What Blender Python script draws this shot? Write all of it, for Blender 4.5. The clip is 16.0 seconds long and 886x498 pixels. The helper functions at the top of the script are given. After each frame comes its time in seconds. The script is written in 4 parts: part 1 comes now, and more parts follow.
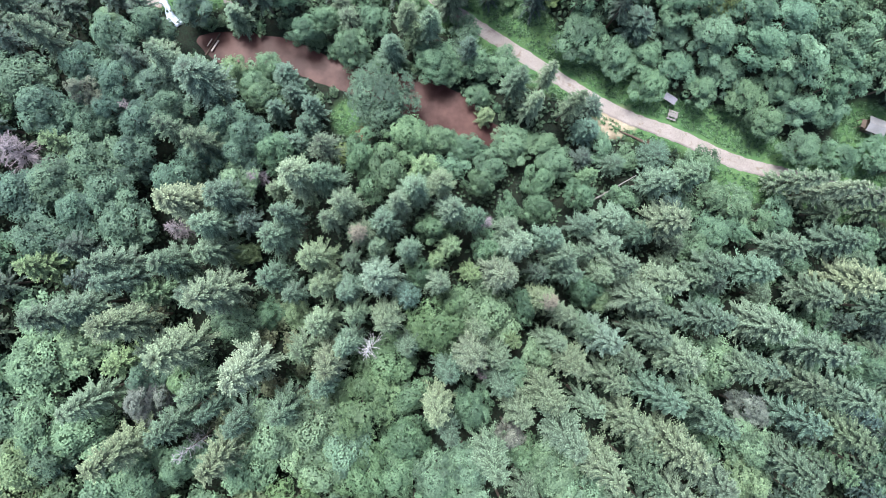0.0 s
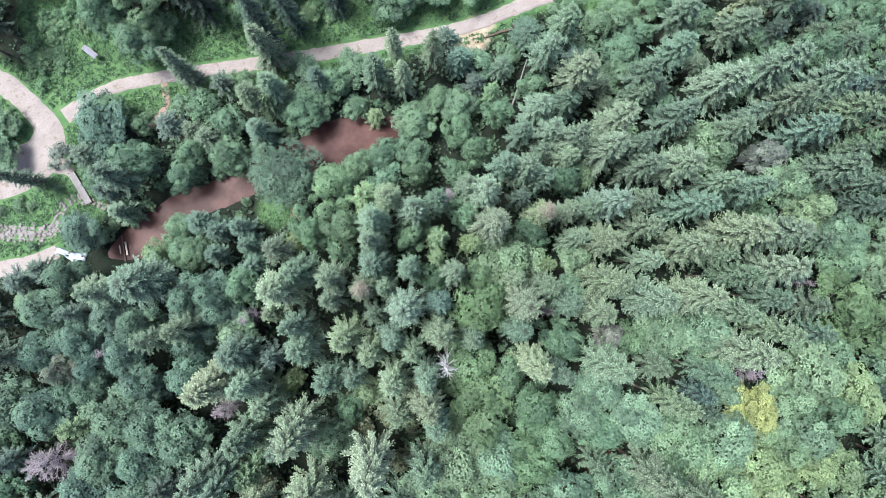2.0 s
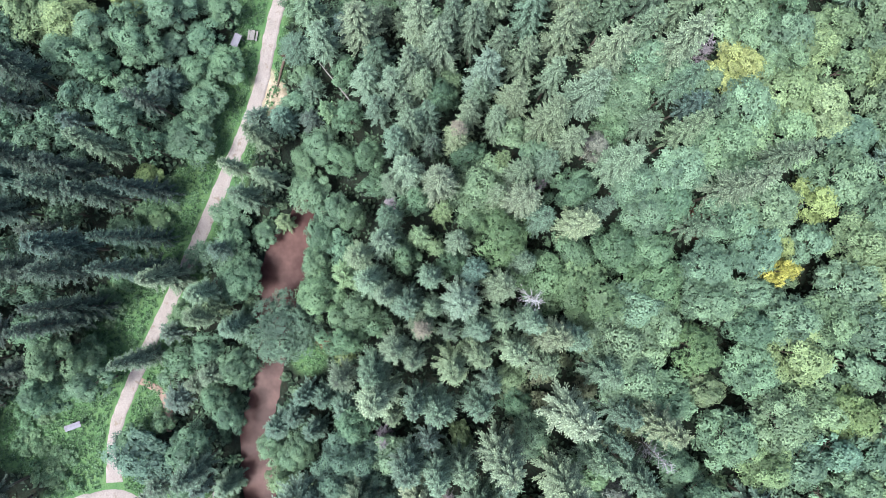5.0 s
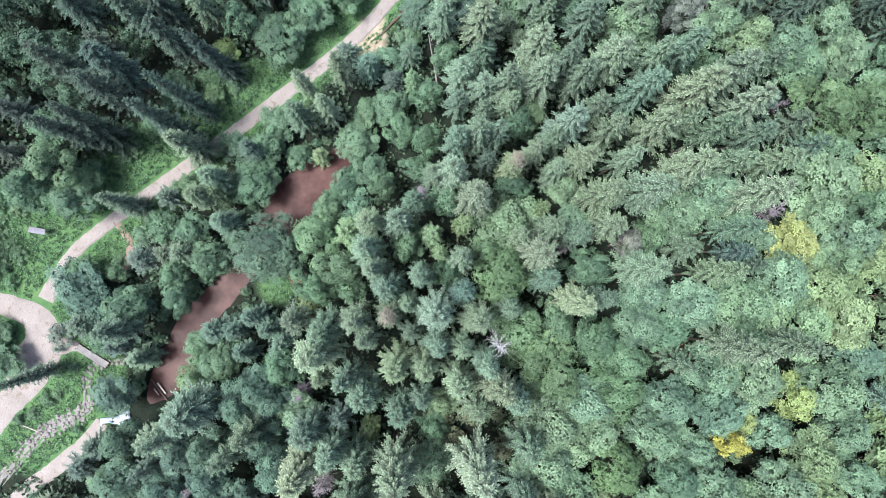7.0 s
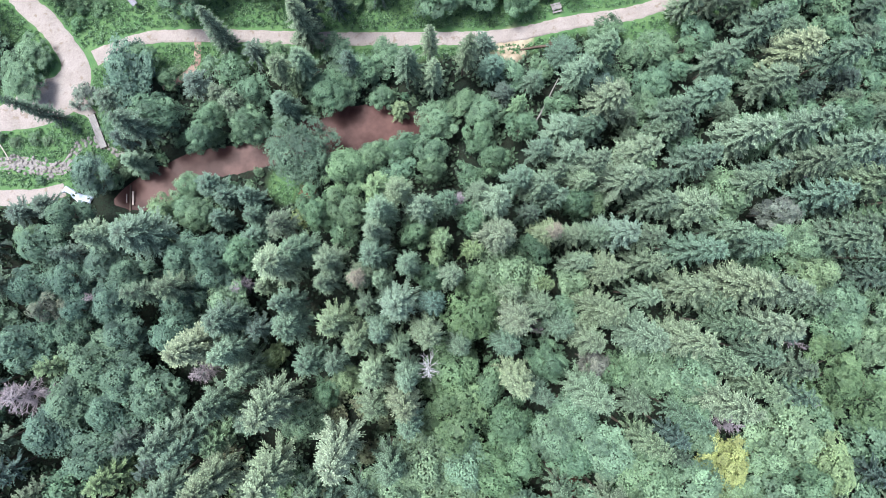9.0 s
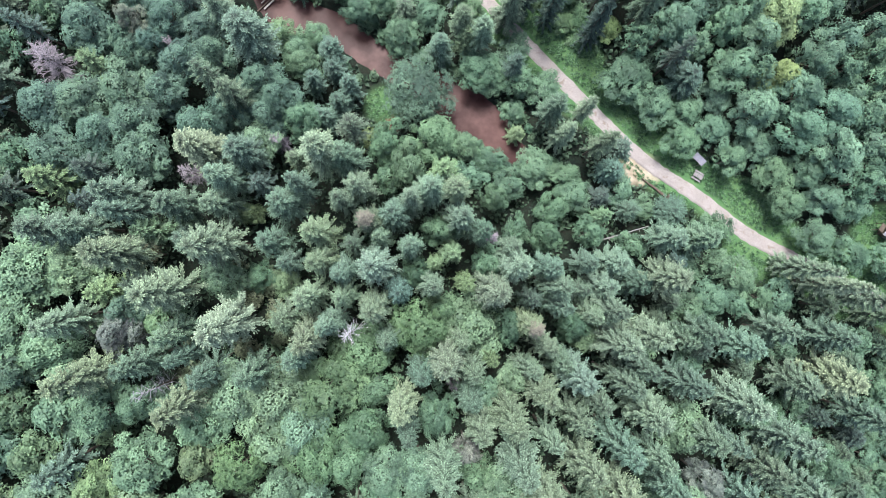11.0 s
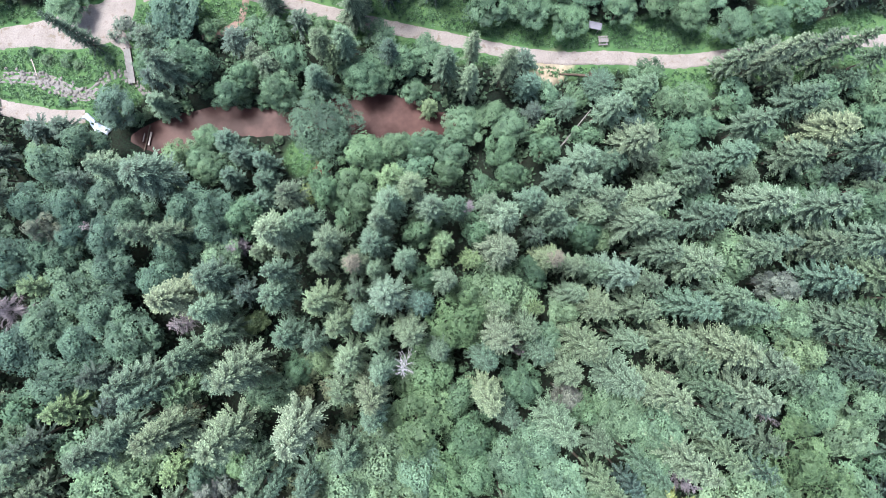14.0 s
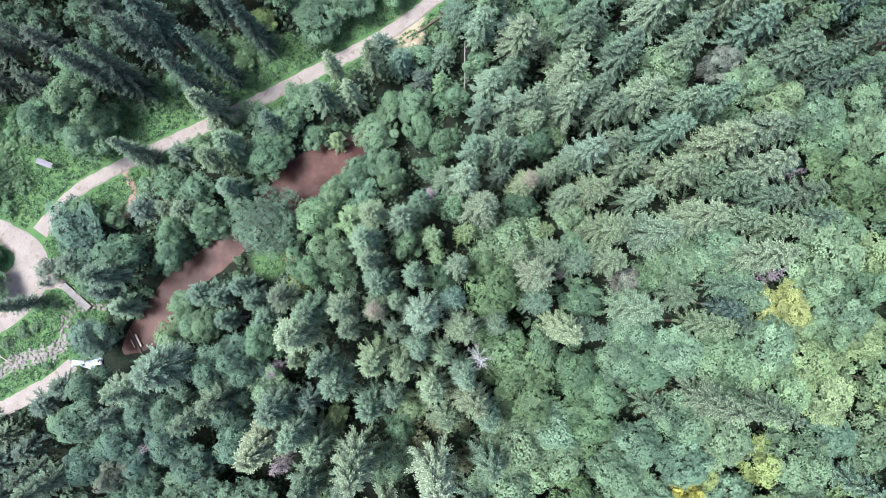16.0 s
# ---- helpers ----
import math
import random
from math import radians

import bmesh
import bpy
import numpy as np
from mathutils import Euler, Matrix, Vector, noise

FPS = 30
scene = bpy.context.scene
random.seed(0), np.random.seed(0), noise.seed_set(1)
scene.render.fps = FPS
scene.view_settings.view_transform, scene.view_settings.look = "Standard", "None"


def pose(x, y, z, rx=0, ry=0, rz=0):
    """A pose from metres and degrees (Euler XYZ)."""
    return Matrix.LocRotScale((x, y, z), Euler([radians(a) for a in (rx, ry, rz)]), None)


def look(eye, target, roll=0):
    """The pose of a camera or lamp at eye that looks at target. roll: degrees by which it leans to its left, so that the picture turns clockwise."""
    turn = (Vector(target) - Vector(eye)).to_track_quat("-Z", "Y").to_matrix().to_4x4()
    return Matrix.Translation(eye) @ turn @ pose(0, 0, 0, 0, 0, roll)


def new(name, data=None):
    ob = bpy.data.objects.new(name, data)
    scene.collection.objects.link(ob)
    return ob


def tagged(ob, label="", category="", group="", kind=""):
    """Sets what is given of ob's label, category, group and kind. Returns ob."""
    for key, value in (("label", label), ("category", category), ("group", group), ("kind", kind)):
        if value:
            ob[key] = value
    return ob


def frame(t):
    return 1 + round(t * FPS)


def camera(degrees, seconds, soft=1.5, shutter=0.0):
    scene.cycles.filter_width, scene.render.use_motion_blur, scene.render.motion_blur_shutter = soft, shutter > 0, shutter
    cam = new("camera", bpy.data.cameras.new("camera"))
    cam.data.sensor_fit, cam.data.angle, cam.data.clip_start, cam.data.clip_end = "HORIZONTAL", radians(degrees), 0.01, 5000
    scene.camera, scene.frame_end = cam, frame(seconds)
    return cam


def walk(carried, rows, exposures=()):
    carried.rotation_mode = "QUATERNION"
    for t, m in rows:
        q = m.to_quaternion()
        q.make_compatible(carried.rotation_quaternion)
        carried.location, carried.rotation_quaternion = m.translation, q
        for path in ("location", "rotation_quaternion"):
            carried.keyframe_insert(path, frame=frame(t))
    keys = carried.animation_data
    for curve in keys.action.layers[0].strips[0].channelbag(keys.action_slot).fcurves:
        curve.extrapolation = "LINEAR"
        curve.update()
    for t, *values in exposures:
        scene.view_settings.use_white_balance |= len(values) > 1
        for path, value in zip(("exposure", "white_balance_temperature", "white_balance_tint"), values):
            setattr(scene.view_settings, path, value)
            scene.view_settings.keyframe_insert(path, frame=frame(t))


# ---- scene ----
# ---------------------------------------------------------------- camera
cam = camera(72.0, 16.0, soft=0.4)
EYE = 120.0
# seconds, lean about x, lean about y, heading: a drone that hovers and turns, looking straight down
ROWS = [
    (0, 0.08, -2.46, 0.03),
    (0.5, 0.42, -2.59, -12.26),
    (1, 0.71, -2.72, -22.81),
    (1.5, 1.01, -2.70, -32.85),
    (2, 1.28, -2.59, -42.53),
    (2.5, 1.43, -2.38, -51.73),
    (3, 1.62, -2.12, -61.03),
    (3.5, 1.71, -1.79, -70.08),
    (4, 1.80, -1.43, -79.91),
    (4.2, 1.85, -1.29, -83.75),
    (4.6, 1.84, -1.30, -91.51),
    (4.9, 1.84, -1.30, -97.33),
    (5.15, 1.83, -1.30, -102.18),
    (5.25, 1.83, -1.30, -104.12),
    (5.35, 1.83, -1.30, -102.13),
    (5.6, 1.82, -1.30, -97.28),
    (5.9, 1.82, -1.30, -91.46),
    (6.3, 1.81, -1.31, -83.70),
    (6.5, 1.81, -1.44, -79.90),
    (7, 1.72, -1.80, -70.07),
    (7.5, 1.63, -2.10, -61.05),
    (8, 1.45, -2.36, -51.74),
    (8.2, 1.37, -2.46, -47.97),
    (10.3, 0.35, -2.63, -5.28),
    (10.5, 0.22, -2.58, -0.21),
    (11, -0.05, -2.33, 13.25),
    (11.5, -0.16, -2.04, 27.84),
    (11.7, -0.18, -2.02, 33.30),
    (11.8, -0.20, -2.01, 35.60),
    (11.9, -0.21, -2.01, 33.90),
    (12, -0.22, -2.00, 31.13),
    (12.5, -0.06, -2.27, 16.01),
    (13, 0.17, -2.52, 2.40),
    (13.5, 0.50, -2.68, -10.15),
    (14, 0.80, -2.81, -21.03),
    (14.5, 1.11, -2.81, -31.10),
    (15, 1.42, -2.74, -40.82),
    (15.5, 1.57, -2.51, -50.19),
    (16, 1.80, -2.27, -59.81),
]
walk(cam, [(t, pose(0, 0, EYE, rx, ry, rz)) for t, rx, ry, rz in ROWS])

# ---------------------------------------------------------------- light: a bright, evenly overcast day
SUN_HEIGHT, SUN_TURN = 66.0, -25.0
world = bpy.data.worlds.new("sky")
scene.world = world
world.use_nodes = True
nt = world.node_tree
sky = nt.nodes.new("ShaderNodeTexSky")
sky.sky_type = "NISHITA"
sky.sun_disc = False
sky.sun_elevation, sky.sun_rotation = radians(SUN_HEIGHT), radians(SUN_TURN)
sky.air_density, sky.dust_density = 1.0, 3.0
nt.links.new(sky.outputs["Color"], nt.nodes["Background"].inputs["Color"])
nt.nodes["Background"].inputs["Strength"].default_value = 0.105
sun_data = bpy.data.lights.new("sun", "SUN")
sun_data.energy, sun_data.angle, sun_data.color = 2.3, radians(18), (0.94, 0.975, 1.0)
sun = new("sun", sun_data)
a, e = radians(SUN_TURN), radians(SUN_HEIGHT)
sun.matrix_world = look((math.sin(a) * math.cos(e) * 300, math.cos(a) * math.cos(e) * 300, math.sin(e) * 300), (0, 0, 0))
scene.view_settings.exposure = 1.7


# ---------------------------------------------------------------- materials
def material(name):
    m = bpy.data.materials.new(name)
    m.use_nodes = True
    return m, m.node_tree, m.node_tree.nodes["Principled BSDF"]


def mixer(t, factor, a, b, blend="MIX"):
    n = t.nodes.new("ShaderNodeMix")
    n.data_type, n.blend_type = "RGBA", blend
    for socket, value in ((n.inputs[0], factor), (n.inputs[6], a), (n.inputs[7], b)):
        if isinstance(value, (int, float)):
            socket.default_value = value
        elif isinstance(value, tuple):
            socket.default_value = (*value, 1) if len(value) == 3 else value
        else:
            t.links.new(value, socket)
    return n.outputs[2]


def noise_value(t, scale, detail=3.0, low=0.3, high=0.7, rough=0.55, where="Object"):
    place = t.nodes.new("ShaderNodeTexCoord") if where == "Object" else t.nodes.new("ShaderNodeNewGeometry")
    n = t.nodes.new("ShaderNodeTexNoise")
    n.inputs["Scale"].default_value, n.inputs["Detail"].default_value, n.inputs["Roughness"].default_value = scale, detail, rough
    t.links.new(place.outputs["Object" if where == "Object" else "Position"], n.inputs["Vector"])
    r = t.nodes.new("ShaderNodeMapRange")
    r.inputs[1].default_value, r.inputs[2].default_value = low, high
    t.links.new(n.outputs["Fac"], r.inputs[0])
    return r.outputs[0]


def relief(t, bsdf, value, strength, distance):
    b = t.nodes.new("ShaderNodeBump")
    b.inputs["Strength"].default_value, b.inputs["Distance"].default_value = strength, distance
    t.links.new(value, b.inputs["Height"])
    t.links.new(b.outputs["Normal"], bsdf.inputs["Normal"])


def surface(name, dark, light, scale, roughness=0.85, bump=0.4, depth=0.03, fine=12.0, spots=None, metal=0.0, where="World"):
    """A two-scale procedural surface."""
    m, t, b = material(name)
    broad, grain = noise_value(t, scale, 4, where=where), noise_value(t, scale * fine, 5, 0.25, 0.75, where=where)
    c = mixer(t, broad, dark, light)
    c = mixer(t, 0.45, c, mixer(t, grain, tuple(v * 0.55 for v in dark), tuple(min(1, v * 1.25) for v in light)))
    if spots:
        c = mixer(t, noise_value(t, scale * 2.7, 3, 0.58, 0.66, where=where), c, spots)
    t.links.new(c, b.inputs["Base Color"])
    b.inputs["Roughness"].default_value, b.inputs["Metallic"].default_value = roughness, metal
    relief(t, b, grain, bump, depth)
    return m


def foliage(name, pale, pale_share, rough=0.6, gloss=0.3, grain=6.0, low=0.46, high=1.36, uneven=0.16, depth=0.2, young_gain=1.58):
    """Leaves: the tree's own colour, paler at the young twig ends, darkened inwards for the shade inside a crown,
    uneven from spray to spray.
    """
    m, t, b = material(name)
    info = t.nodes.new("ShaderNodeObjectInfo")
    grow = t.nodes.new("ShaderNodeAttribute")
    grow.attribute_name = "growth_shade"
    geo = t.nodes.new("ShaderNodeNewGeometry")
    base = info.outputs["Color"]
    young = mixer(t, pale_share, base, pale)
    # the low end is darkened by depth: shade between boughs put into the colour
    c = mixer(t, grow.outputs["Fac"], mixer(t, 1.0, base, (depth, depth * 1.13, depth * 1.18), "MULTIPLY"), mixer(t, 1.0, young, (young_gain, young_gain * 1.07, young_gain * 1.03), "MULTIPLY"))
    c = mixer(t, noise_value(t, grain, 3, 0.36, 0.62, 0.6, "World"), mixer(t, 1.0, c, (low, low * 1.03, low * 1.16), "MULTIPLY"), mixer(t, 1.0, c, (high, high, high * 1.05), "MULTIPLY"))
    spray = t.nodes.new("ShaderNodeMapRange")
    spray.inputs[3].default_value, spray.inputs[4].default_value = 1 - uneven, 1 + uneven
    t.links.new(geo.outputs["Random Per Island"], spray.inputs[0])
    hue = t.nodes.new("ShaderNodeHueSaturation")
    t.links.new(c, hue.inputs["Color"])
    t.links.new(spray.outputs[0], hue.inputs["Value"])
    shift = t.nodes.new("ShaderNodeMapRange")
    shift.inputs[3].default_value, shift.inputs[4].default_value = 0.488, 0.508
    t.links.new(info.outputs["Random"], shift.inputs[0])
    t.links.new(shift.outputs[0], hue.inputs["Hue"])
    hue.inputs["Saturation"].default_value = 1.02
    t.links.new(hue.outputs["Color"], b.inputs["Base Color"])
    b.inputs["Roughness"].default_value = rough
    b.inputs["Specular IOR Level"].default_value = gloss
    thin = t.nodes.new("ShaderNodeBsdfTranslucent")
    t.links.new(hue.outputs["Color"], thin.inputs["Color"])
    both = t.nodes.new("ShaderNodeMixShader")
    both.inputs[0].default_value = 0.12
    t.links.new(b.outputs[0], both.inputs[1])
    t.links.new(thin.outputs[0], both.inputs[2])
    t.links.new(both.outputs[0], t.nodes["Material Output"].inputs["Surface"])
    return m


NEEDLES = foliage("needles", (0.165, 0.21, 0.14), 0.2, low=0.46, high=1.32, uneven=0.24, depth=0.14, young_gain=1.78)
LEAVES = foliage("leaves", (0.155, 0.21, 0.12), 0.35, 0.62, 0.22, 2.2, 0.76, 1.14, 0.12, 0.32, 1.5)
DEADWOOD = foliage("dead_twigs", (0.36, 0.31, 0.33), 0.4, 0.85, 0.1)
BARK = surface("bark", (0.06, 0.045, 0.035), (0.16, 0.125, 0.10), 1.5, 0.9, 0.6, 0.05, where="Object")
GRAVEL = surface("gravel", (0.205, 0.175, 0.162), (0.31, 0.272, 0.258), 0.35, 0.95, 0.5, 0.03, 14, (0.19, 0.155, 0.13))
SAND = surface("pale_soil", (0.3, 0.25, 0.18), (0.48, 0.41, 0.32), 0.6, 0.95, 0.5, 0.04, 10)
MUD = surface("red_mud", (0.16, 0.1, 0.08), (0.29, 0.2, 0.165), 0.5, 0.8, 0.5, 0.05, 9)
STONES = surface("stream_gravel", (0.11, 0.1, 0.1), (0.26, 0.24, 0.235), 0.7, 0.9, 0.7, 0.08, 7, (0.12, 0.14, 0.07))
OLD_WOOD = surface("weathered_wood", (0.13, 0.12, 0.12), (0.27, 0.255, 0.25), 1.2, 0.85, 0.5, 0.02, 10, where="Object")
BROWN_WOOD = surface("rotten_wood", (0.045, 0.034, 0.027), (0.125, 0.092, 0.07), 1.4, 0.9, 0.6, 0.03, 9, where="Object")
PALE_WOOD = surface("pale_wood", (0.34, 0.28, 0.25), (0.52, 0.46, 0.42), 1.3, 0.8, 0.4, 0.02, 10, where="Object")
SHEET = surface("grey_sheet", (0.19, 0.185, 0.19), (0.3, 0.295, 0.31), 0.5, 0.5, 0.2, 0.01, 14, metal=0.3, where="Object")
LILAC = surface("lilac_board", (0.13, 0.125, 0.155), (0.21, 0.205, 0.25), 1.0, 0.7, 0.3, 0.01, 10, where="Object")
TARP = surface("blue_white_tarp", (0.22, 0.29, 0.42), (0.52, 0.55, 0.6), 0.9, 0.55, 0.8, 0.1, 4, (0.2, 0.28, 0.42), where="Object")


def water_material():
    m, t, b = material("muddy_water")
    t.links.new(mixer(t, noise_value(t, 0.16, 4, 0.42, 0.75, where="World"), (0.046, 0.019, 0.017), (0.125, 0.066, 0.058)), b.inputs["Base Color"])
    b.inputs["Roughness"].default_value, b.inputs["Specular IOR Level"].default_value = 0.4, 0.08
    relief(t, b, noise_value(t, 2.5, 3, where="World"), 0.08, 0.02)
    return m


def ground_material():
    """Forest floor, with meadow and bare earth where the cover says so."""
    m, t, b = material("ground")
    cover = t.nodes.new("ShaderNodeAttribute")
    cover.attribute_name = "cover"
    split = t.nodes.new("ShaderNodeSeparateColor")
    t.links.new(cover.outputs["Color"], split.inputs[0])
    # floor kept near black: the shade under the canopy is part of its colour
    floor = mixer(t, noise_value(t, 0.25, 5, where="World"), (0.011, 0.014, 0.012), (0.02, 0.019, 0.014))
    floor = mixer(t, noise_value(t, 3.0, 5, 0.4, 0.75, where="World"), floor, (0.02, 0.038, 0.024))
    grass = mixer(t, noise_value(t, 0.3, 5, where="World"), (0.062, 0.142, 0.058), (0.12, 0.2, 0.085))
    grass = mixer(t, noise_value(t, 4.0, 5, 0.4, 0.8, where="World"), grass, (0.068, 0.145, 0.06))
    earth = mixer(t, noise_value(t, 0.7, 5, where="World"), (0.26, 0.21, 0.15), (0.42, 0.35, 0.27))
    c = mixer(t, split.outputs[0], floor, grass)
    c = mixer(t, split.outputs[1], c, earth)
    c = mixer(t, split.outputs[2], c, mixer(t, noise_value(t, 0.8, 5, where="World"), (0.11, 0.052, 0.036), (0.19, 0.1, 0.072)))
    t.links.new(c, b.inputs["Base Color"])
    b.inputs["Roughness"].default_value, b.inputs["Specular IOR Level"].default_value = 0.95, 0.1
    relief(t, b, noise_value(t, 5.0, 6, where="World"), 0.7, 0.12)
    return m


# ---------------------------------------------------------------- the lie of the land
ROAD = [(-30.5, 66.0, 3.4), (-23.2, 65.0, 2.6), (-18.5, 63.3, 2.7), (-12.3, 59.6, 2.7), (-4.8, 55.0, 2.7), (0.9, 51.1, 2.7), (9.9, 45.1, 2.8),
        (17.6, 40.4, 2.8), (29.1, 33.2, 2.8), (40.6, 26.9, 2.8), (52.0, 22.7, 3.0), (63.6, 17.7, 3.0), (75.2, 14.8, 2.9), (86.9, 11.9, 2.7),
        (95.0, 10.3, 2.7), (104.0, 7.4, 2.7), (130.0, -2.0, 2.7), (190.0, -30.0, 2.7)]
YARD = [(-38.0, 160.0, 4.4), (-36.5, 95.0, 4.4), (-35.7, 82.0, 4.4), (-34.4, 76.5, 4.4), (-33.9, 70.5, 4.6), (-34.6, 66.0, 5.6), (-38.4, 63.4, 8.0),
        (-44.0, 63.9, 8.2), (-50.0, 65.0, 5.6), (-56.0, 66.5, 4.4), (-75.0, 70.0, 4.0), (-140.0, 90.0, 4.0)]
PATH = [(-38.6, 61.6, 4.0), (-37.4, 59.4, 3.0), (-36.8, 56.8, 1.8)]
LANE = [(-140.0, 95.0, 3.2), (-75.0, 61.5, 3.2), (-59.3, 52.4, 3.2), (-53.9, 49.4, 2.9), (-50.5, 48.2, 2.9), (-48.6, 47.6, 2.6)]
BED = [(-36.2, 47.6, 1.2), (-38.4, 51.2, 1.3), (-40.3, 53.2, 1.4), (-43.9, 52.6, 1.8), (-46.5, 51.3, 2.4), (-49.9, 53.1, 2.9), (-53.5, 56.8, 2.8), (-62.0, 60.5, 2.4), (-90.0, 70.0, 2.4)]
FOOTWAY = [(-12.3, 58.2, 1.3), (-14.8, 54.9, 1.6), (-19.0, 53.9, 1.6), (-22.8, 54.6, 1.2)]
POND = [(-42.4, 40.8, 1.0), (-40.0, 39.8, 4.2), (-34.9, 38.5, 7.5), (-30.7, 38.8, 5.6), (-25.2, 38.2, 5.2), (-19.0, 35.4, 5.6), (-10.2, 32.4, 5.4), (-0.3, 29.8, 8.6),
        (7.0, 26.7, 7.8), (12.7, 23.3, 5.0), (18.1, 21.5, 2.4)]
WATER_LEVEL = 0.25


def soft_ramp(v, w=12.0):
    return 0.5 * (v + np.sqrt(v * v + w * w))


def across(x, y):
    """Metres across the valley, growing uphill to the south."""
    return -0.43 * x - 0.90 * y


def slope(x, y):
    s = across(x, y)
    return 0.30 * soft_ramp(s + 14) - 0.30 * soft_ramp(s - 75) + 0.22 * soft_ramp(-s - 62) - 0.22 * soft_ramp(-s - 130)


def glide(points, step=1.0):
    """A smooth line (x, y, width) through the points, as an array."""
    p = np.array([points[0], *points, points[-1]], float)
    out = []
    for i in range(1, len(p) - 2):
        n = max(2, int(np.linalg.norm(p[i + 1, :2] - p[i, :2]) / step))
        for u in np.arange(n) / n:
            out.append(0.5 * (2 * p[i] + (p[i + 1] - p[i - 1]) * u + (2 * p[i - 1] - 5 * p[i] + 4 * p[i + 1] - p[i + 2]) * u * u
                              + (3 * p[i] - p[i - 1] - 3 * p[i + 1] + p[i + 2]) * u ** 3))
    return np.array([*out, p[-1]])


LINES = {k: glide(v) for k, v in (("road", ROAD), ("yard", YARD), ("path", PATH), ("lane", LANE), ("bed", BED), ("footway", FOOTWAY), ("pond", POND))}


def gap(x, y, line):
    """How far the places lie outside the band along the line."""
    x, y = np.atleast_1d(x).astype(float), np.atleast_1d(y).astype(float)
    best = np.full(x.shape, 1e9)
    for px, py, w in LINES[line]:
        best = np.minimum(best, np.hypot(x - px, y - py) - w / 2)
    return best


def meadow(x, y):
    """1 on open grass, 0 in the woods."""
    x, y = np.atleast_1d(x).astype(float), np.atleast_1d(y).astype(float)
    wave = 1.6 * np.sin(x * 0.31 + 1.0) + 1.2 * np.sin(y * 0.43 + x * 0.17)
    north = -across(x, y) - 41.5
    reach = np.clip(9.0 - 0.05 * (x - 10), 4.5, 11.0)
    strip = np.where(north > 0, gap(x, y, "road") - reach - wave, gap(x, y, "road") - 2.2 - 0.4 * wave)
    glade = np.hypot(x + 20, y - 73) - 12 - wave
    green = np.hypot(x + 47, (y - 58) * 1.1) - 14 - 0.5 * wave
    verge = np.hypot((x - 68) * 0.45, y - 13.5) - 4.0
    patch = np.hypot(x + 12.8, y - 25.6) - 3.4
    yard = gap(x, y, "yard") - 3.5 - wave
    hut_green = np.hypot(x - 91, y - 23) - 6.5 - 0.5 * wave
    d = np.minimum.reduce([strip, glade, green, verge, patch, yard, hut_green])
    return np.clip(0.5 - d / 1.6, 0, 1)


def earth(x, y):
    x, y = np.atleast_1d(x).astype(float), np.atleast_1d(y).astype(float)
    return np.clip(0.5 - (np.hypot((x - 39.2) * 0.8, y - 25.2) - 3.0 - 0.5 * np.sin(x * 2.1 + y)), 0, 1)


def red_bank(x, y):
    x, y = np.atleast_1d(x).astype(float), np.atleast_1d(y).astype(float)
    d = [np.hypot(x - cx, y - cy) - r for cx, cy, r in ((-10.4, 22.4, 1.7), (0.6, -46.0, 2.4), (16.3, -34.6, 2.6))]
    return np.clip(0.5 - np.minimum.reduce(d), 0, 1)


def ground_z(x, y):
    x, y = np.atleast_1d(x).astype(float), np.atleast_1d(y).astype(float)
    z = slope(x, y) + 0.25 * np.sin(x * 0.21 + y * 0.13) * np.sin(y * 0.17 - x * 0.07)
    dip = np.clip(0.5 - gap(x, y, "pond") / 2.2, 0, 1)
    dip = dip * dip * (3 - 2 * dip)
    z = z * (1 - dip) + (-0.55) * dip
    ditch = np.clip(0.6 - gap(x, y, "bed") / 1.5, 0, 1)
    return z - 0.5 * ditch


def floor_at(x, y):
    return float(ground_z(x, y)[0])


